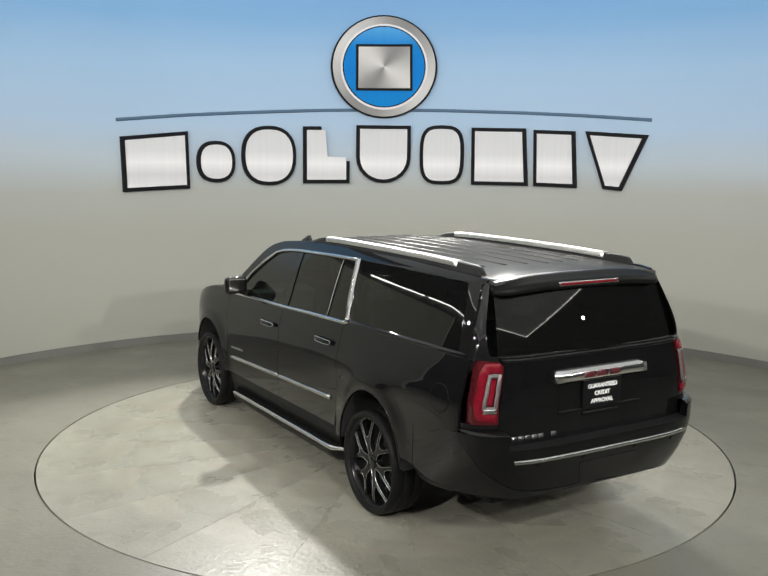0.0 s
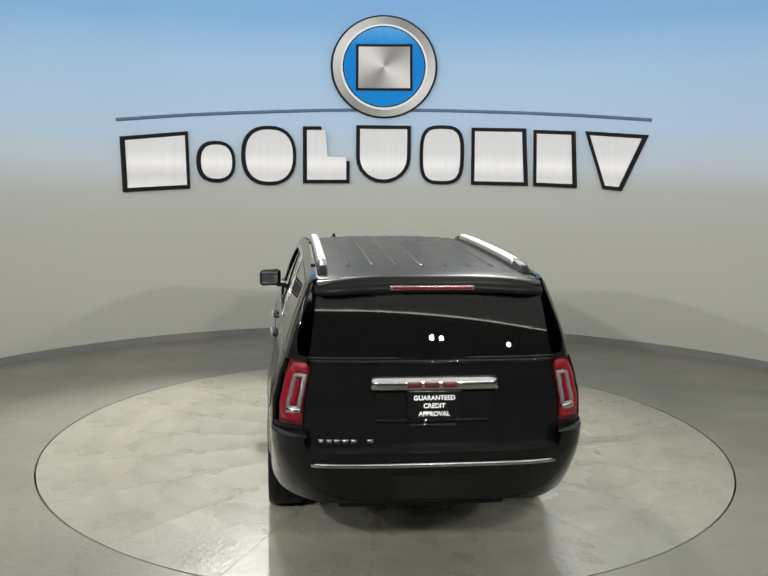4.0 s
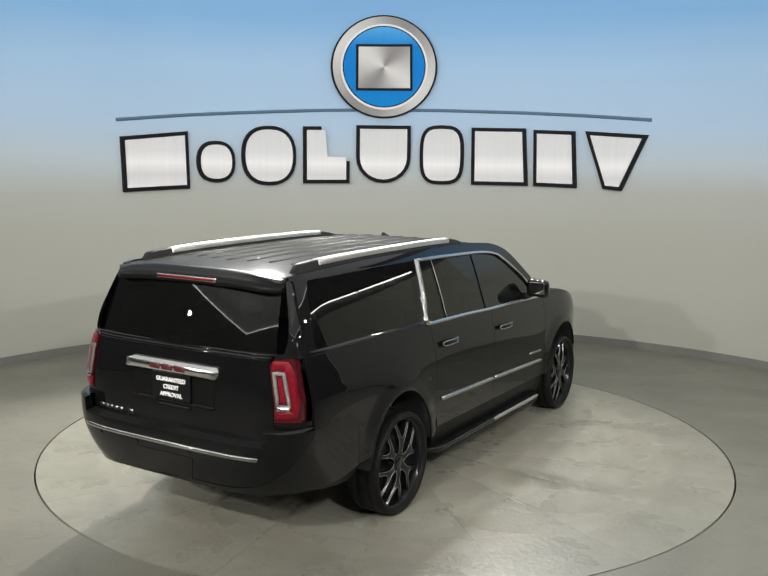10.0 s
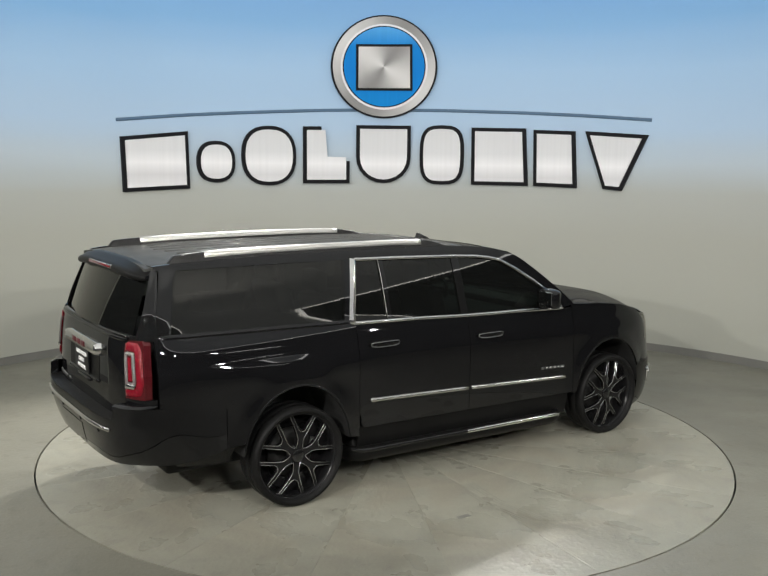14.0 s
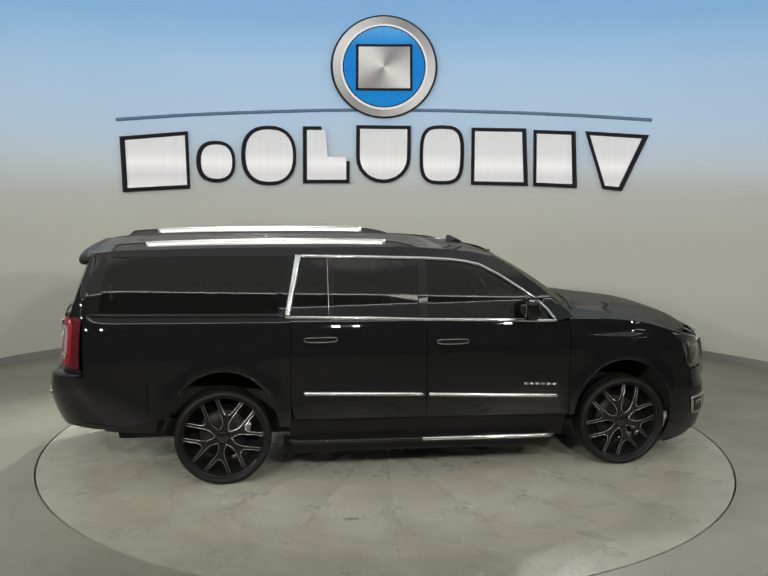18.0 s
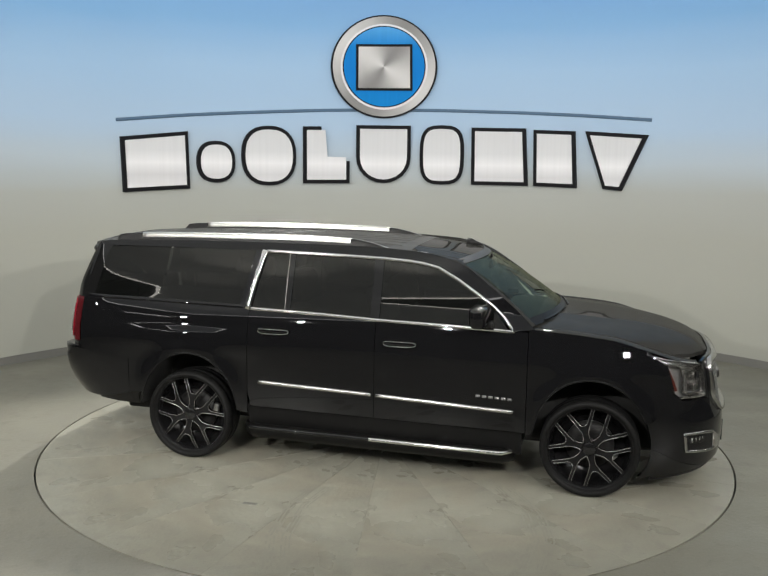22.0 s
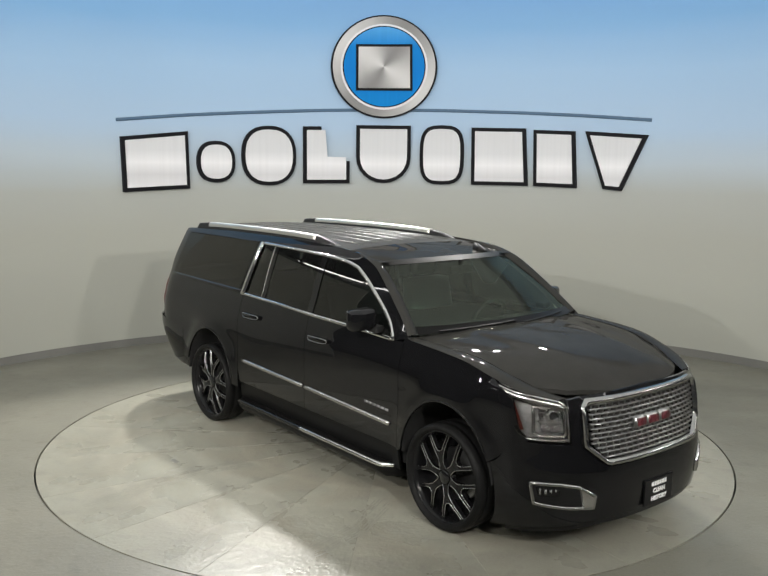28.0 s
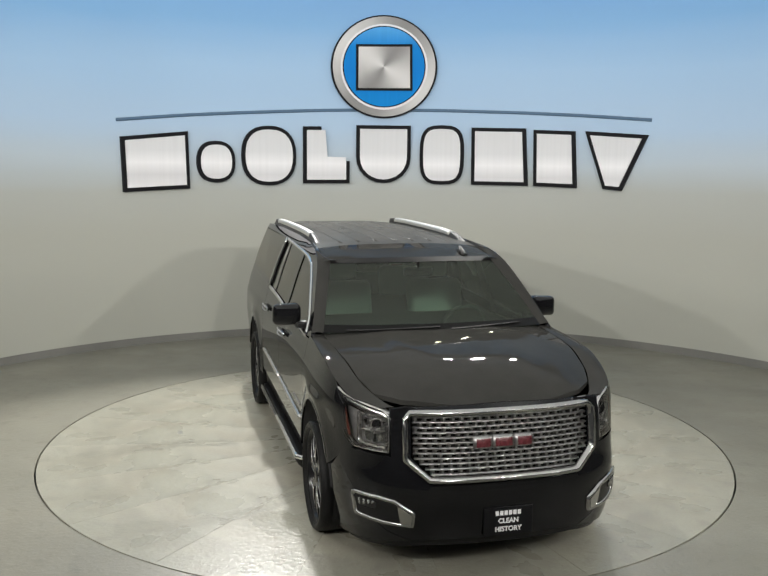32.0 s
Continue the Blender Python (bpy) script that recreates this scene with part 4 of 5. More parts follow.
# ---- front end ----
def mir(poly, end):
    return [(2 * end - s, z) for s, z in poly]


fy = lambda y: f_y(y)
sx = lambda x: f_x(x, 2.85)
left_half = [(fy(0.45), 0.275), (fy(0.8), 0.225), (sx(2.233), 0.151), (sx(2.27), 0.26), (sx(2.284), 0.36), (sx(2.278), 0.482), (sx(2.251), 0.60), (sx(2.298), 0.622), (sx(2.38), 0.70), (sx(2.49), 0.775), (fy(0.68), 0.765), (fy(0.645), 0.75), (fy(0.60), 0.70), (fy(0.47), 0.615)]
sheet("front_bumper", left_half + mir(left_half, F_END)[::-1], FRONT, PAINT, suv, step=0.04, inward=TUCKED, thick=0.05)
lip = [(fy(0.5), 0.225), (sx(2.36), 0.13), (sx(2.36), 0.18), (fy(0.75), 0.255), (fy(0.4), 0.285)]
sheet("front_lip", lip + mir(lip, F_END)[::-1], lambda s, z: FRONT(s, z, -0.02), SATIN, suv, step=0.08, inward=BACK)
face = [(fy(0.69), 0.77), (fy(0.655), 0.755), (fy(0.61), 0.705), (fy(0.475), 0.622), (fy(0.475), 0.66), (fy(0.58), 0.77), (fy(0.58), 1.0), (fy(0.55), 1.03), (fy(0.0), 1.045), (fy(0.0), 1.075), (fy(0.60), 1.062), (fy(0.69), 1.045)]
sheet("grille_panel", face, FRONT, PAINT, suv, step=0.06, inward=BACK)
sheet("grille_panel", mir(face, F_END), FRONT, PAINT, suv, step=0.06, inward=BACK)
sheet("grille_sill", [(fy(0.49), 0.61), (fy(-0.49), 0.61), (fy(-0.49), 0.66), (fy(0.49), 0.66)], lambda s, z: FRONT(s, z, -0.004), PAINT, suv, step=0.06, inward=BACK)
grille = sheet("grille", [(fy(0.56), 1.0), (fy(0.56), 0.77), (fy(0.47), 0.66), (fy(-0.47), 0.66), (fy(-0.56), 0.77), (fy(-0.56), 1.0), (fy(-0.53), 1.02), (fy(0.53), 1.02)], lambda s, z: FRONT(s, z, -0.04), UNDER, suv, "chrome mesh grille", step=0.08, thick=0)
octo = [(0.575, 1.035), (0.607, 1.0), (0.607, 0.76), (0.475, 0.645), (-0.475, 0.645), (-0.607, 0.76), (-0.607, 1.0), (-0.575, 1.035)]
ribbon("grille_frame", [(fy(y), z) for y, z in octo], 0.034, FRONT, FRAMEMETAL, grille, "heavy chrome grille surround", closed=True, off=0.03)


def mesh_half(z):
    return 0.57 if z > 0.77 else 0.57 - (0.77 - z) / 0.115 * 0.115


NROW = 11
for i in range(NROW + 1):
    z = 0.672 + (1.008 - 0.672) * i / NROW
    w = mesh_half(z)
    ribbon("grille_slat", [(fy(w), z), (fy(-w), z)], 0.0135, lambda s, v, off: FRONT(s, v, off - 0.02), MESHMETAL, grille, off=0.022, step=0.10)
tie = bmesh.new()
for i in range(NROW):
    z = 0.672 + (1.008 - 0.672) * (i + 0.5) / NROW
    w = mesh_half(z - 0.012) - 0.02
    k = -w + (0.028 if i % 2 else 0.0)
    while k < w:
        c = FRONT(fy(k), z, 0.0)
        vs = [tie.verts.new(c + Vector((dx, dy, dz))) for dx, dy, dz in ((-0.03, 0.013, -0.013), (-0.03, -0.013, -0.013), (0.0, -0.008, -0.013), (0.0, 0.008, -0.013), (-0.03, 0.013, 0.013), (-0.03, -0.013, 0.013), (0.0, -0.008, 0.013), (0.0, 0.008, 0.013))]
        for a, b, c2, d in ((0, 1, 2, 3), (4, 5, 6, 7), (2, 3, 7, 6), (1, 2, 6, 5), (3, 0, 4, 7)):
            tie.faces.new((vs[a], vs[b], vs[c2], vs[d]))
        k += 0.056
bmesh.ops.recalc_face_normals(tie, faces=tie.faces[:])
tagged(part("grille_web", tie, MESHMETAL, grille), kind="stuff")
# the maker's mark: three plain red blocks with chrome edges
for y in (0.115, -0.02, -0.15):
    hw = 0.058 if y != -0.02 else 0.068
    e = ribbon("emblem_edge", [(fy(y + hw), 0.855), (fy(y - hw), 0.855)], 0.082, lambda s, z, off: FRONT(s, z, off), MESHMETAL, grille, "chrome edge of the emblem block", off=0.02, step=0.05)
    b = ribbon("emblem_block", [(fy(y + hw - 0.014), 0.855), (fy(y - hw + 0.014), 0.855)], 0.060, lambda s, z, off: FRONT(s, z, off + 0.017), REDDARK, grille, "plain red emblem block", off=0.006, step=0.05)


def head(s):
    """Headlamp and fog lamp of one side."""
    m = (lambda q: q) if s > 0 else (lambda q: [(2 * F_END - u, z) for u, z in q])
    out = [(sx(2.245), 1.135), (sx(2.335), 1.072), (sx(2.393), 1.032), (sx(2.452), 0.83), (sx(2.505), 0.795), (fy(0.705), 0.79), (fy(0.700), 1.005), (fy(0.74), 1.035), (sx(2.44), 1.085)]
    lamp = sheet("headlamp", m(out), lambda u, z: FRONT(u, z, -0.055), LAMPDARK, suv, "clear headlamp with a bright angular light guide", step=0.05, thick=0)
    part_rim = sheet("lamp_cover", m(out), lambda u, z: FRONT(u, z, 0.001), LAMPGLASS, lamp, "clear outer lens", step=0.05, thick=0)
    ribbon("lamp_bezel", m(out), 0.014, lambda u, z, off: FRONT(u, z, off - 0.03), SILVER, lamp, "bright lamp surround", closed=True, off=0.029, step=0.04)
    ribbon("lamp_brow", m([(sx(2.27), 1.115), (sx(2.44), 1.055), (fy(0.74), 1.005), (fy(0.71), 0.98)]), 0.058, lambda u, z, off: FRONT(u, z, off - 0.03), SILVER, lamp, "bright lamp brow", off=0.02, step=0.04)
    sheet("side_marker", m([(sx(2.408) + 0.012, 1.015), (sx(2.408) + 0.045, 1.008), (sx(2.455) + 0.045, 0.85), (sx(2.455) + 0.012, 0.845)]), lambda u, z: FRONT(u, z, -0.010), AMBER, lamp, "dull red side marker", step=0.05, inward=BACK, thick=0.02)
    for y, z, r in ((0.785, 0.945, 0.040),):
        c = FRONT(fy(y), z, -0.045)
        c.y *= s if s < 0 else 1
        n = Vector((0.93, 0.36 * s, 0)).normalized()
        turn = n.to_track_quat("Y", "Z").to_matrix().to_4x4()
        pr = lathe_bm([(r, -0.02), (r, 0.01), (r * 0.92, 0.022), (r * 0.75, 0.024), (r * 0.70, 0.012)], 28)
        pr.transform(Matrix.Translation(c) @ turn)
        part("projector_ring", pr, SILVER, lamp, "bright projector ring", True)
        ln = lathe_bm([(r * 0.72, 0.010), (r * 0.6, 0.022), (r * 0.35, 0.031), (0.0, 0.034)], 28)
        ln.transform(Matrix.Translation(c) @ turn)
        part("projector_lens", ln, GLOSSBLACK, lamp, "dark projector lens", True)
    ribbon("day_lamp", m([(fy(0.862), 0.995), (fy(0.868), 0.835), (fy(0.845), 0.815), (fy(0.732), 0.812), (fy(0.718), 0.83), (fy(0.716), 0.975), (fy(0.735), 0.993)]), 0.019, lambda u, z, off: FRONT(u, z, off - 0.035), SILVER, lamp, "bright angular light guide", closed=True, off=0.02, step=0.03)
    ribbon("lamp_divider", m([(fy(0.85), 0.903), (fy(0.728), 0.903)]), 0.012, lambda u, z, off: FRONT(u, z, off - 0.045), REFLECTOR, lamp, "bright bar between the projectors", off=0.02, step=0.03)
    for y, z, tw in ((0.83, 0.862, 0.5), (0.795, 0.855, -0.3), (0.76, 0.862, 0.4), (0.745, 0.940, -0.5), (0.835, 0.945, 0.6)):
        c = FRONT(fy(y), z, -0.040)
        c.y *= s
        fb = box_bm(-0.010, 0.010, -0.017, 0.017, -0.026, 0.026, 0.004)
        fb.transform(Matrix.Translation(c) @ Euler((0.2 * tw, 0.5 * tw, s * (0.36 + tw))).to_matrix().to_4x4())
        part("lamp_facet", fb, CHROME, lamp, "angled bright reflector facet")
    sheet("lamp_bowl", m([(fy(0.845), 0.985), (fy(0.728), 0.985), (fy(0.728), 0.83), (fy(0.845), 0.83)]), lambda u, z: FRONT(u, z, -0.048), REFLECTOR, lamp, "faceted reflector bowl", step=0.03, thick=0)
    fog = [(fy(0.885), 0.52), (fy(0.77), 0.52), (fy(0.68), 0.505), (fy(0.575), 0.44), (fy(0.585), 0.36), (fy(0.74), 0.365), (fy(0.875), 0.385)]
    insert = sheet("fog_lamp", m(fog), lambda u, z: FRONT(u, z, 0.003), SATIN, suv, "fog lamp in a chrome surround", step=0.05, thick=0)
    ribbon("fog_surround", m(fog), 0.022, FRONT, FRAMEMETAL, insert, "chrome fog lamp surround", closed=True, off=0.016, step=0.03)
    sheet("fog_fin", m([(fy(0.66), 0.485), (fy(0.58), 0.432), (fy(0.59), 0.368), (fy(0.645), 0.368), (fy(0.655), 0.44)]), lambda u, z: FRONT(u, z, 0.018), SILVER, insert, "bright fin beside the fog lamp", step=0.05, inward=BACK)
    sheet("fog_lens", m([(fy(0.862), 0.497), (fy(0.79), 0.497), (fy(0.77), 0.485), (fy(0.775), 0.445), (fy(0.855), 0.445)]), lambda u, z: FRONT(u, z, 0.010), GLOSSBLACK, insert, "dark fog lamp lens", step=0.03, inward=BACK, thick=0.01)
    for j in range(4):
        y = 0.852 - 0.021 * j
        ribbon("fog_element", m([(fy(y), 0.452 + 0.008 * j), (fy(y), 0.490)]), 0.013, lambda u, z, off: FRONT(u, z, off + 0.010), REFLECTOR, insert, "small bright lamp element", off=0.006, step=0.03)


both(head)
plate = part("front_plate", box_bm(2.868, 2.882, -0.158, 0.158, 0.285, 0.462, 0.004), PLATE, suv, "black dealer plate with white words")
for words, z, size in (("CLEAN", 0.378, 0.042), ("HISTORY", 0.326, 0.042)):
    text_part("lettering", words, size, Matrix.Translation((2.8835, 0, z)) @ Euler((math.pi / 2, 0, math.pi / 2)).to_matrix().to_4x4(), WHITE, plate, bold=0.0012)
for i in range(6):
    part("word_bar", box_bm(2.882, 2.8845, -0.084 + 0.0285 * i, -0.084 + 0.0285 * i + 0.021, 0.414, 0.442), WHITE, plate, "plain white bar")

# ---- rear end ----
ry, by = r_y, b_y
rx = lambda x, l=2.67: r_x(x, l)
bl = [(by(0.5), 0.475), (by(0.82), 0.46), (0.5, 0.462), (0.30, 0.490), (0.125, 0.530), (0.125, 0.62), (0.125, 0.82), (0.40, 0.86), (rx(2.50, 2.795), 0.885), (by(0.80), 0.895), (by(0.785), 0.80)]
sheet("rear_bumper", bl + mir(bl, B_END)[::-1], BUMP, PAINT, suv, step=0.06, inward=TUCKED, thick=0.06)
VAL_TOP = curve([(0.0, 0.556), (0.125, 0.536), (0.30, 0.496), (0.5, 0.468), (0.9, 0.463)])
val = [(0.0, 0.554), (0.125, 0.534), (0.30, 0.494), (0.5, 0.466), (0.5, 0.440), (0.125, 0.415), (0.02, 0.415)]
for q in (val, mir(val, B_END)):
    sheet("bumper_valance", q, lambda u, z: BUMP(u, z, -0.006 - 0.55 * max(0.0, VAL_TOP(min(u, 2 * B_END - u)) - z)), SATIN, suv, "black undercut behind the rear wheel", step=0.03, inward=TUCKED, thick=0.01)
part("bumper_shelf", grid_bm(lambda u, v: BUMP(by(0.80 - 1.6 * u), 0.80).lerp(REAR(ry(0.80 - 1.6 * u), 0.80), v) + Vector((0, 0, 0.004 * v)), 24, 3), SATIN, suv, "black bumper step pad", True)
for sg in (1, -1):
    part("bumper_corner", grid_bm(lambda u, v: BUMP(by(sg * (0.78 + 0.205 * u)), 0.892).lerp(REAR(ry(sg * (0.78 + 0.205 * u)), 0.905), v) + Vector((0, 0, 0.012 * math.sin(math.pi * v))), 14, 4), PAINT, suv, smooth=True)
ribbon("bumper_strip", [(by(0.775), 0.724), (by(-0.775), 0.724)], 0.026, BUMP, CHROME, suv, "chrome strip across the rear bumper", off=0.012)
sheet("tow_cover", [(by(0.27), 0.66), (by(0.25), 0.50), (by(-0.25), 0.50), (by(-0.27), 0.66)], lambda s, z: BUMP(s, z, 0.003), GLOSSBLACK, suv, step=0.06, inward=BACK, thick=0.003)
gate = sheet("tailgate", [(ry(0.785), 0.797), (ry(-0.785), 0.797), (ry(-0.785), 1.345), (ry(0.785), 1.345)], REAR, PAINT, suv, step=0.06, inward=BACK)
corner = [(rx(2.50), 0.89), (ry(0.79), 0.89), (ry(0.79), 0.945), (rx(2.50), 0.945)]
sheet("corner_panel", corner, REAR, PAINT, suv, step=0.05, inward=BACK)
sheet("corner_panel", mir(corner, R_END), REAR, PAINT, suv, step=0.05, inward=BACK)
up = [(rx(2.48), 1.325), (ry(0.80), 1.325), (ry(0.80), 1.35), (ry(0.86), 1.36), (ry(0.86), 1.77), (rx(2.36, 2.45), 1.80), (rx(2.38, 2.45), 1.77)]
sheet("rear_pillar", up, REAR, GLOSSBLACK, suv, step=0.05, inward=BACK)
sheet("rear_pillar", mir(up, R_END), REAR, GLOSSBLACK, suv, step=0.05, inward=BACK)
def gate_glass(y, z):
    """The tailgate glass: leaning, bowed across and slightly bowed upwards."""
    return Vector((-(2.668 - 0.376 * (z - 1.35) - 0.135 * ((z - 1.55) ** 2 - 0.04)) + 0.155 * y * y, y, z))


sheet("rear_window", [(0.75, 1.352), (0.69, 1.80), (-0.69, 1.80), (-0.75, 1.352)], gate_glass, PRIVACY, suv, "dark tailgate glass", step=0.06, thick=0.004, inward=BACK)
part("glass_sill", grid_bm(lambda u, v: gate_glass(0.80 - 1.6 * u, 1.350).lerp(REAR(ry(0.80 - 1.6 * u), 1.343, 0.004), v), 24, 3), GLOSSBLACK, gate, "black ledge along the foot of the glass", True)
ribbon("gate_seam", [(ry(0.78), 1.345), (ry(-0.78), 1.345)], 0.016, lambda s, z, off: REAR(s, z, off), GLOSSBLACK, gate, off=0.004)
bar = ribbon("gate_bar", [(ry(0.395), 1.197), (ry(-0.395), 1.197)], 0.085, REAR, CHROME, gate, "broad chrome bar over the plate", off=0.045, step=0.05)
for y in (0.125, 0.015, -0.10):
    ribbon("emblem_block", [(ry(y + 0.05), 1.198), (ry(y - 0.04), 1.198)], 0.046, lambda s, z, off: REAR(s, z, off + 0.042), REDDARK, gate, "plain red emblem block", off=0.005, step=0.04)
sheet("plate_recess", [(ry(0.36), 1.155), (ry(0.35), 0.97), (ry(-0.35), 0.97), (ry(-0.36), 1.155)], lambda s, z: REAR(s, z, 0.003), PILLAR, gate, step=0.08, inward=BACK, thick=0.003)
ribbon("gate_lip", [(ry(0.775), 1.325), (ry(-0.775), 1.325)], 0.026, REAR, PAINT, gate, "rounded upper edge of the tailgate", off=0.010)
ribbon("recess_lip", [(ry(0.35), 0.968), (ry(-0.35), 0.968)], 0.022, REAR, PAINT, gate, "rounded lower edge of the plate recess", off=0.012)
ribbon("gate_handle", [(ry(0.15), 0.938), (ry(-0.15), 0.938)], 0.026, REAR, GLOSSBLACK, gate, "black tailgate handle", off=0.014)
for y in (0.12, -0.12):
    ribbon("plate_lamp", [(ry(y + 0.03), 1.150), (ry(y - 0.03), 1.150)], 0.012, REAR, CLEAR, gate, "small clear plate lamp", off=0.012)
rplate = part("rear_plate", box_bm(-2.714, -2.702, -0.165, 0.165, 0.98, 1.155, 0.003), PLATE, suv, "black dealer plate with white words")
for words, z, size in (("GUARANTEED", 1.112, 0.039), ("CREDIT", 1.063, 0.039), ("APPROVAL", 1.013, 0.039)):
    text_part("lettering", words, size, Matrix.Translation((-2.7155, 0, z)) @ Euler((math.pi / 2, 0, -math.pi / 2)).to_matrix().to_4x4(), WHITE, rplate, bold=0.001)
for i in range(7):
    if i != 5:
        y = 0.705 - 0.05 * i
        ribbon("badge_bar", [(ry(y), 0.842), (ry(y - 0.038), 0.842)], 0.028, REAR, MESHMETAL, gate, "plain chrome badge bar", off=0.006, step=0.05)


for y in (0.62, 0.24, -0.24, -0.62):
    c = BUMP(by(y), 0.688)
    sn = lathe_bm([(0.013, -0.006), (0.013, 0.003), (0.010, 0.005), (0.0, 0.005)], 16)
    sn.transform(Matrix.Translation(c) @ Vector((-1, 0.25 * y, 0)).normalized().to_track_quat("Y", "Z").to_matrix().to_4x4())
    part("parking_sensor", sn, GLOSSBLACK, suv, "small round parking sensor", True)


def tail(s):
    m = (lambda q: q) if s > 0 else (lambda q: [(2 * R_END - u, z) for u, z in q])
    a, b = rx(2.55), ry(0.79)
    lamp = sheet("tail_lamp", m([(a, 0.945), (b, 0.945), (b, 1.30), (b - 0.03, 1.325), (a + 0.02, 1.33), (a, 1.30)]), lambda u, z: REAR(u, z, 0.007), SMOKE, suv, "red tail lamp in a smoked housing", step=0.04, inward=BACK, thick=0.05)
    w = b - a
    ribbon("red_band", m([(b - 0.012, 1.287), (a + w * 0.36, 1.287), (a + w * 0.24, 1.25), (a + w * 0.21, 1.05), (a + w * 0.28, 0.995), (b - 0.012, 0.985)]), 0.058, lambda u, z, off: REAR(u, z, off + 0.008), RED, lamp, "red light guide round three sides", off=0.010, step=0.02)
    ring = [(a + w * 0.50, 1.243), (b - 0.022, 1.243), (b - 0.022, 1.045), (a + w * 0.45, 1.045)]
    ribbon("clear_band", m(ring), 0.026, lambda u, z, off: REAR(u, z, off + 0.012), CLEAR, lamp, "clear silver lamp band", closed=True, off=0.012, step=0.02)
    sheet("lamp_core", m([(a + w * 0.58, 1.070), (b - 0.044, 1.070), (b - 0.044, 1.220), (a + w * 0.61, 1.220)]), lambda u, z: REAR(u, z, 0.020), RED, lamp, "red lamp core", step=0.04, inward=BACK, thick=0.01)
    ribbon("reverse_lens", m([(a + w * 0.44, 1.030), (b - 0.016, 1.030)]), 0.036, lambda u, z, off: REAR(u, z, off + 0.018), CHROME, lamp, "clear reversing lens", off=0.010, step=0.03)


both(tail)
# spoiler with the high stop lamp
def spoiler(u, v):
    a = 2 * u - 1
    y = 0.715 * a
    k = 1 - 0.14 * abs(a) ** 3 - 0.5 * abs(a) ** 14
    prof = curve([(0, 0), (0.5, 0.095), (0.62, 0.128), (0.7, 0.132), (1, 0.06)])
    zz = curve([(0, 0.0), (0.15, -0.004), (0.3, -0.016), (0.5, -0.036), (0.6, -0.048), (0.68, -0.070), (0.78, -0.095), (1, -0.105)])
    return Vector((-2.43 - prof(v) * k, y, roof_z(-2.43, y) + 0.004 - 0.03 * abs(a) ** 8 + zz(v) * (1 - 0.45 * abs(a) ** 10)))


spo = part("spoiler", grid_bm(spoiler, 28, 14), PILLAR, suv, smooth=True)
for s in (1, -1):
    part("spoiler_end", grid_bm(lambda u, v: spoiler(0 if s < 0 else 1, u).lerp(Vector((-2.36, 0.745 * s, 1.765)), v), 14, 2), PAINT, spo, smooth=True)
part("stop_lamp", box_bm(-2.567, -2.53, -0.245, 0.245, 1.752, 1.767, 0.005), RED, spo, "red high stop lamp", True)
part("stop_lamp_edge", box_bm(-2.562, -2.53, -0.26, 0.26, 1.744, 1.774, 0.006), SILVER, spo, "silver edge of the stop lamp", True)


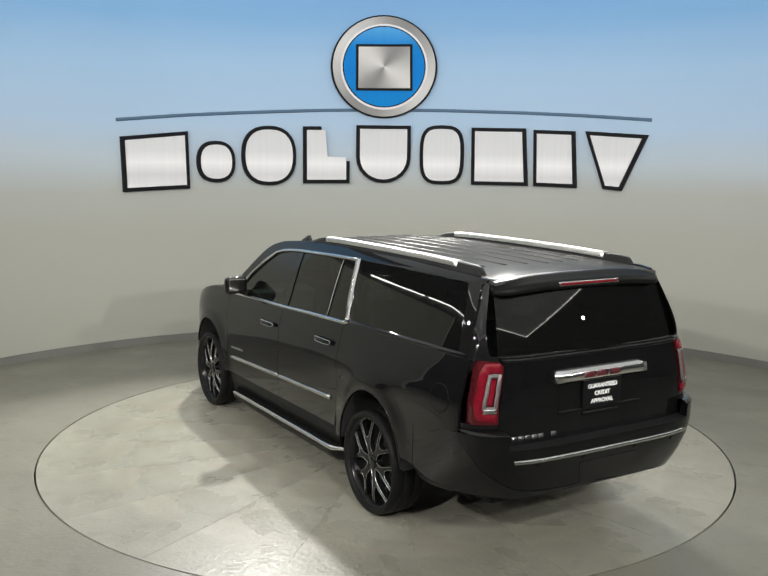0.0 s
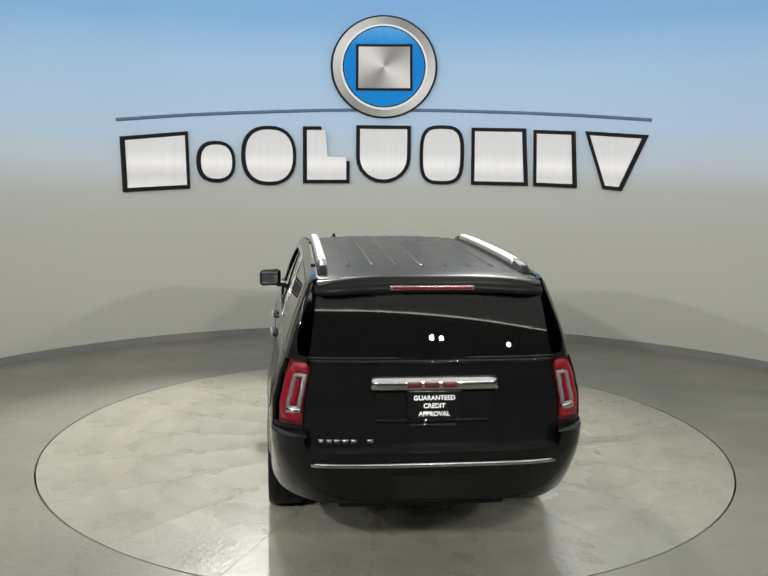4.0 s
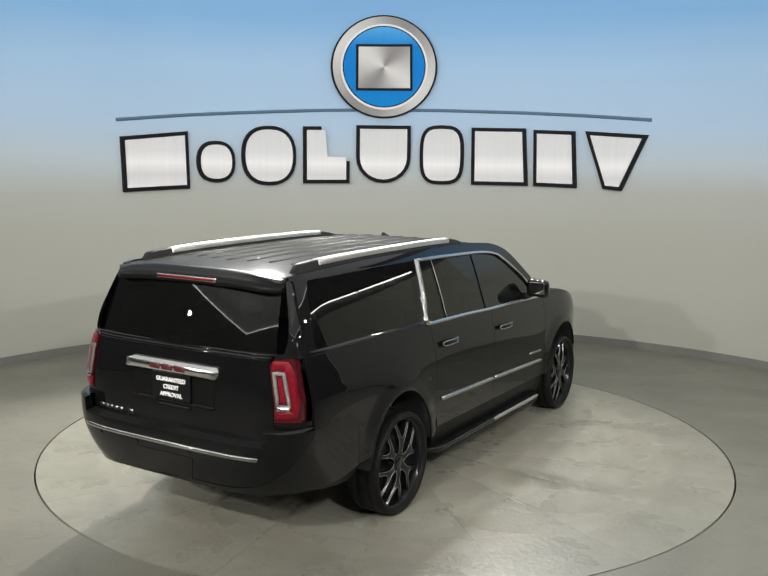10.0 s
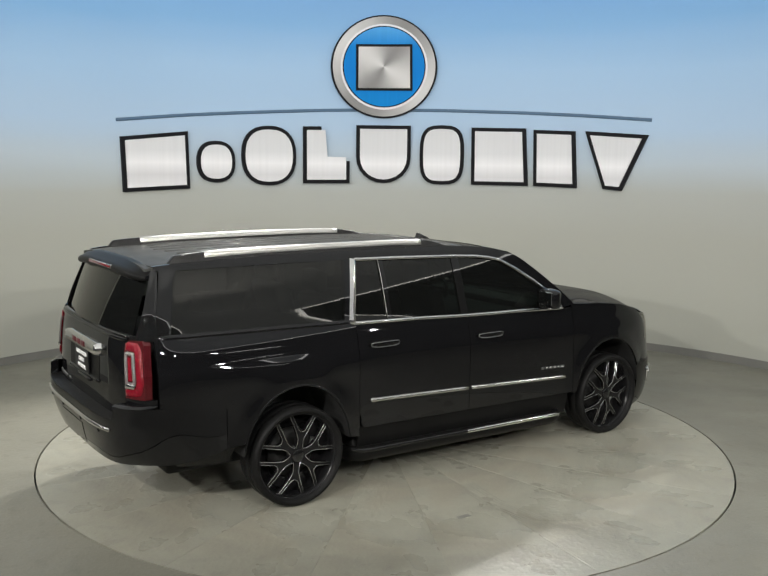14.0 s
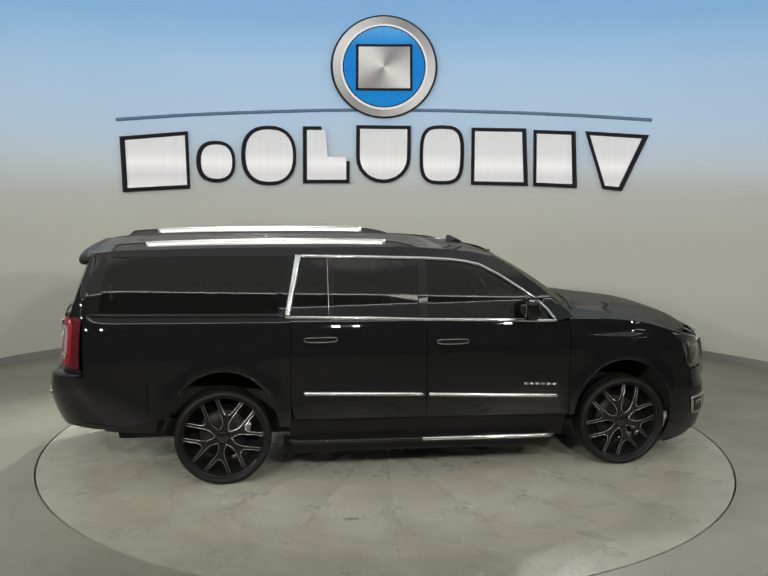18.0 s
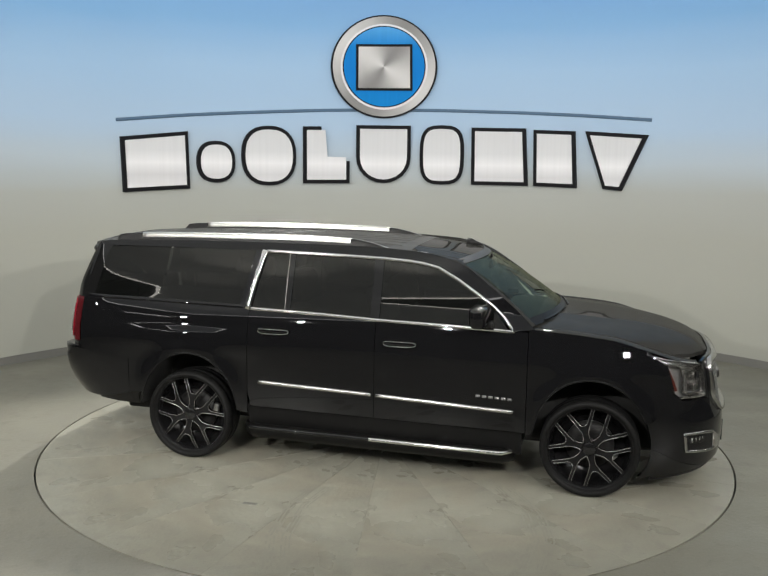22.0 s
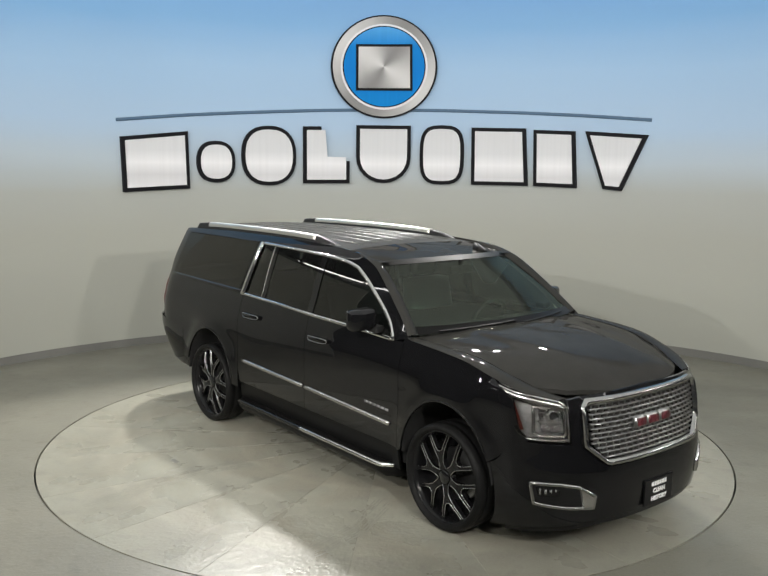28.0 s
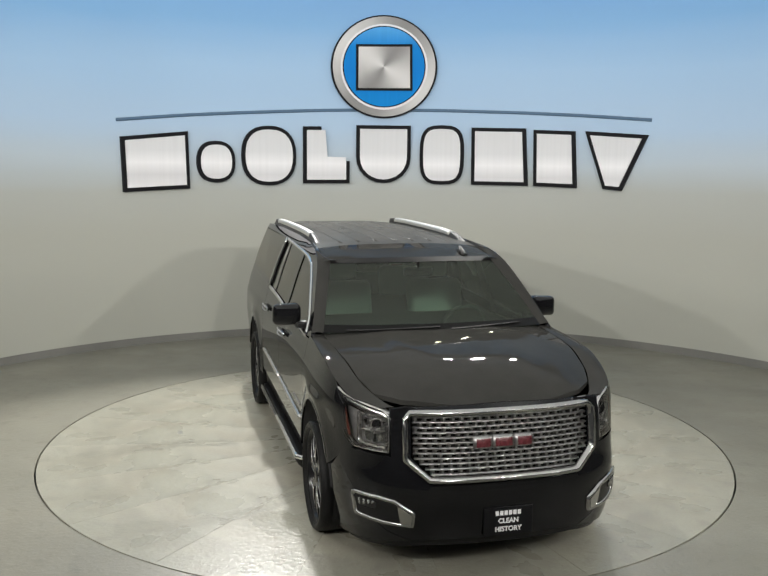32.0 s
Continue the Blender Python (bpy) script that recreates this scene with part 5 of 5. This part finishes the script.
# ---- wheels ----
def wheel():
    w = part("wheel", lathe_bm([(0.300, -0.12), (0.315, -0.115), (0.303, -0.08), (0.295, 0.02), (0.312, 0.085), (0.326, 0.094), (0.322, 0.102), (0.311, 0.094), (0.298, 0.05), (0.275, -0.06), (0.10, -0.075), (0.0, -0.075)], 56), RIMBLACK, suv, "black multi-spoke alloy wheel", True)
    part("tyre", lathe_bm([(0.318, 0.100), (0.328, 0.113), (0.340, 0.126), (0.357, 0.124), (0.370, 0.112), (0.375, 0.085), (0.377, 0.05), (0.372, 0.045), (0.372, 0.04), (0.377, 0.035), (0.377, -0.035), (0.372, -0.04), (0.372, -0.045), (0.377, -0.05), (0.375, -0.085), (0.370, -0.112), (0.357, -0.128), (0.324, -0.118), (0.312, -0.10)], 72), RUBBER, w, "low-profile black tyre", True)
    part("brake_disc", lathe_bm([(0.0, -0.03), (0.10, -0.03), (0.185, -0.03), (0.185, -0.055), (0.0, -0.055)], 40), STEEL, w, "steel brake disc", True)
    cb = box_bm(-0.205, -0.15, -0.06, -0.01, 0.02, 0.11, 0.012)
    part("brake_caliper", cb, CALIPER, w, "grey brake caliper")
    half = [(0.031, 0.050), (0.023, 0.085), (0.023, 0.125), (0.043, 0.172), (0.117, 0.303), (0.097, 0.312), (0.030, 0.196), (0.018, 0.184), (0.0, 0.180)]
    outline = [(-x, z) for x, z in half[::-1][1:]][::1]
    outline = half + outline
    for i in range(6):
        turn = Matrix.Rotation(radians(60 * i), 4, "Y")

        def plane(x, z, off=0.0):
            r = math.hypot(x, z)
            return turn @ Vector((x, 0.076 + 0.020 * math.sin(min(1, r / 0.29) * math.pi * 0.9) - 0.01 * r / 0.29 + off, z))
        sp = sheet("spoke", outline, lambda u, v: plane(u, v), RIMBLACK, w, step=0.04, inward=lambda c: Vector((0, -1, 0)), thick=0.035)
        for sg in (1, -1):
            ribbon("milled_edge", [(sg * x, z) for x, z in half[:5]], 0.0047, plane, MILLED, sp, "bright milled spoke edge", off=0.003, step=0.03)
            ribbon("milled_edge", [(sg * x, z) for x, z in half[5:]], 0.0047, plane, MILLED, sp, "bright milled spoke edge", off=0.003, step=0.03)
        nb = lathe_bm([(0.011, 0.04), (0.011, 0.070), (0.006, 0.078), (0, 0.078)], 10)
        nb.transform(turn @ Matrix.Rotation(radians(30), 4, "Y") @ Matrix.Translation((0, 0, 0.062)))
        part("lug_nut", nb, STEEL, w, smooth=True)
    part("hub_cap", lathe_bm([(0.052, 0.06), (0.05, 0.090), (0.042, 0.096), (0.0, 0.098)], 32), GLOSSBLACK, w, "gloss black hub cap", True)
    return w


w0 = wheel()
first = True
for s in (1, -1):
    for hx in (HUB_F, HUB_R):
        m = Matrix.Translation((hx, s * 0.898, WHEEL_Z)) @ Matrix.Rotation(0 if s > 0 else math.pi, 4, "Z") @ Matrix.Rotation(radians(20 if s > 0 else -45 if hx > 0 else -10), 4, "Y")
        if first:
            w0.matrix_basis = m
            first = False
        else:
            copy_thing(w0, m)

# ---- underbody and cabin ----
part("floor_pan", box_bm(-2.3, 2.45, -0.56, 0.56, 0.26, 0.50, 0.03), UNDER, suv, "dark underbody")
part("inner_tub", box_bm(-0.93, 1.33, -0.90, 0.90, 0.30, 1.20, 0.03), UNDER, suv, "dark inner tub")
part("rear_tub", box_bm(-2.5, -1.98, -0.70, 0.70, 0.48, 1.22, 0.03), UNDER, suv, "dark inner tub")
part("engine_tub", box_bm(1.33, 2.52, -0.56, 0.56, 0.30, 1.12, 0.03), UNDER, suv, "dark engine bay")
part("boot_tub", box_bm(-2.0, -0.9, -0.56, 0.56, 0.4, 1.22, 0.03), UNDER, suv, "dark load bay")
part("headliner", grid_bm(lambda u, v: Vector((-2.35 + 3.05 * u, -0.66 + 1.32 * v, roof_z(-2.35 + 3.05 * u, 0.66) - 0.035)), 12, 4), DASH, suv, smooth=True)
db = grid_bm(lambda u, v: Vector((1.42 - 0.42 * v, -0.84 + 1.68 * u, 1.235 + 0.03 * math.sin(math.pi * v) - (0.25 if v > 0.95 else 0))), 12, 10)
part("dashboard", db, DASH, suv, smooth=True)
rm = box_bm(0.925, 0.965, -0.12, 0.12, 1.62, 1.69, 0.015, 2)
part("inside_mirror", rm, PILLAR, suv, "dark inside mirror", True)
part("mirror_stalk", box_bm(0.925, 0.945, -0.012, 0.012, 1.68, 1.735, 0.004), PILLAR, suv)
sw = bmesh.new()
for i in range(28):
    for j in range(8):
        a, b = 2 * math.pi * i / 28, 2 * math.pi * j / 8
        sw.verts.new(((0.18 + 0.016 * math.cos(b)) * math.cos(a), (0.18 + 0.016 * math.cos(b)) * math.sin(a), 0.016 * math.sin(b)))
sw.verts.ensure_lookup_table()
for i in range(28):
    for j in range(8):
        sw.faces.new([sw.verts[k] for k in (i * 8 + j, ((i + 1) % 28) * 8 + j, ((i + 1) % 28) * 8 + (j + 1) % 8, i * 8 + (j + 1) % 8)])
part("steering_wheel", sw, DASH, suv, smooth=True).matrix_basis = Matrix.Translation((0.86, 0.42, 1.20)) @ Euler((0, radians(-65), 0)).to_matrix().to_4x4()


def seat(x, y):
    st = part("seat", box_bm(x - 0.05, x + 0.45, y - 0.25, y + 0.25, 0.80, 1.0, 0.06, 3), SEAT, suv, "grey leather seat", True)
    b = box_bm(x - 0.16, x, y - 0.25, y + 0.25, 0.95, 1.47, 0.055, 3)
    for v in b.verts:
        v.co.x -= (v.co.z - 0.95) * 0.25
    part("backrest", b, SEAT, st, smooth=True)
    h = box_bm(x - 0.30, x - 0.19, y - 0.13, y + 0.13, 1.49, 1.67, 0.04, 3)
    part("headrest", h, SEAT, st, smooth=True)


for x, y in ((0.25, 0.42), (0.25, -0.42), (-0.75, 0.42), (-0.75, -0.42)):
    seat(x, y)

# ---- turntable deck in wedges ----
wedge = bmesh.new()
g = 0.0006
n = 8
rad = [0.0, 1.0, 2.0, TABLE_R]
vs = []
for r in rad:
    row = []
    for i in range(n + 1):
        a = radians(-9 + 18 * i / n)
        x, y = r * math.cos(a), r * math.sin(a)
        lim = max(0.0, abs(x) * math.tan(radians(9)) - g)
        row.append(wedge.verts.new((x + 0.004, max(-lim, min(lim, y)), 0.0)))
    vs.append(row)
for p, q in zip(vs, vs[1:]):
    for i in range(n):
        if p is vs[0]:
            wedge.faces.new((p[i], q[i], q[i + 1]))
        else:
            wedge.faces.new((p[i], q[i], q[i + 1], p[i + 1]))
bmesh.ops.remove_doubles(wedge, verts=wedge.verts[:], dist=1e-4)
rim = [e for e in wedge.edges if e.is_boundary]
for v in [k for k in bmesh.ops.extrude_edge_only(wedge, edges=rim)["geom"] if isinstance(k, bmesh.types.BMVert)]:
    v.co.z = -0.045
bmesh.ops.recalc_face_normals(wedge, faces=wedge.faces[:])
first_wedge = part("deck_panel", wedge, CONCRETE_T, turntable, smooth=False)
for i in range(20):
    if i == 0:
        ob = first_wedge
    else:
        ob = new("deck_panel", first_wedge.data)
        ob.parent = turntable
    ob.matrix_basis = Matrix.Rotation(radians(1 + 18 * i), 4, "Z")


# marks on the deck: two faint tyre tracks and a dark slot
for pts in ([(-0.16, -1.35), (-0.22, -1.75), (-0.16, -2.3), (0.0, -2.78)], [(1.20, -0.98), (1.47, -1.44), (1.58, -1.9), (1.55, -2.35)]):
    mark = bmesh.new()
    for lane in range(7):
        if lane == 3:
            continue
        o = (lane - 3) * 0.026
        q = resample([(x + o, y + 0.15 * o) for x, y in pts], 0.05, False)
        for i in range(len(q) - 1):
            if random.random() < 0.25:
                continue
            a, b = q[i], q[i + 1]
            w = 0.004 + 0.004 * random.random()
            mark.faces.new([mark.verts.new((p.x + d, p.y, 0.0012)) for p, d in ((a, -w), (a, w), (b, w), (b, -w))])
    bmesh.ops.recalc_face_normals(mark, faces=mark.faces[:])
    tagged(part("tyre_track", mark, TYREMARK, turntable, "faint tyre track"), kind="stuff")
part("slot_cover", box_bm(-0.625, -0.515, -1.842, -1.798, -0.01, 0.002, 0.001, 1), SLOTM, turntable, "small dark slot cover").matrix_basis = Matrix.Identity(4)


# ---- what moves ----
def motions():
    rows = [(t, pose(0, 0, 0, 0, 0, heading(t))) for t in range(0, 33, 2)]
    walk(turntable, rows)
    walk(suv, rows)


motions()
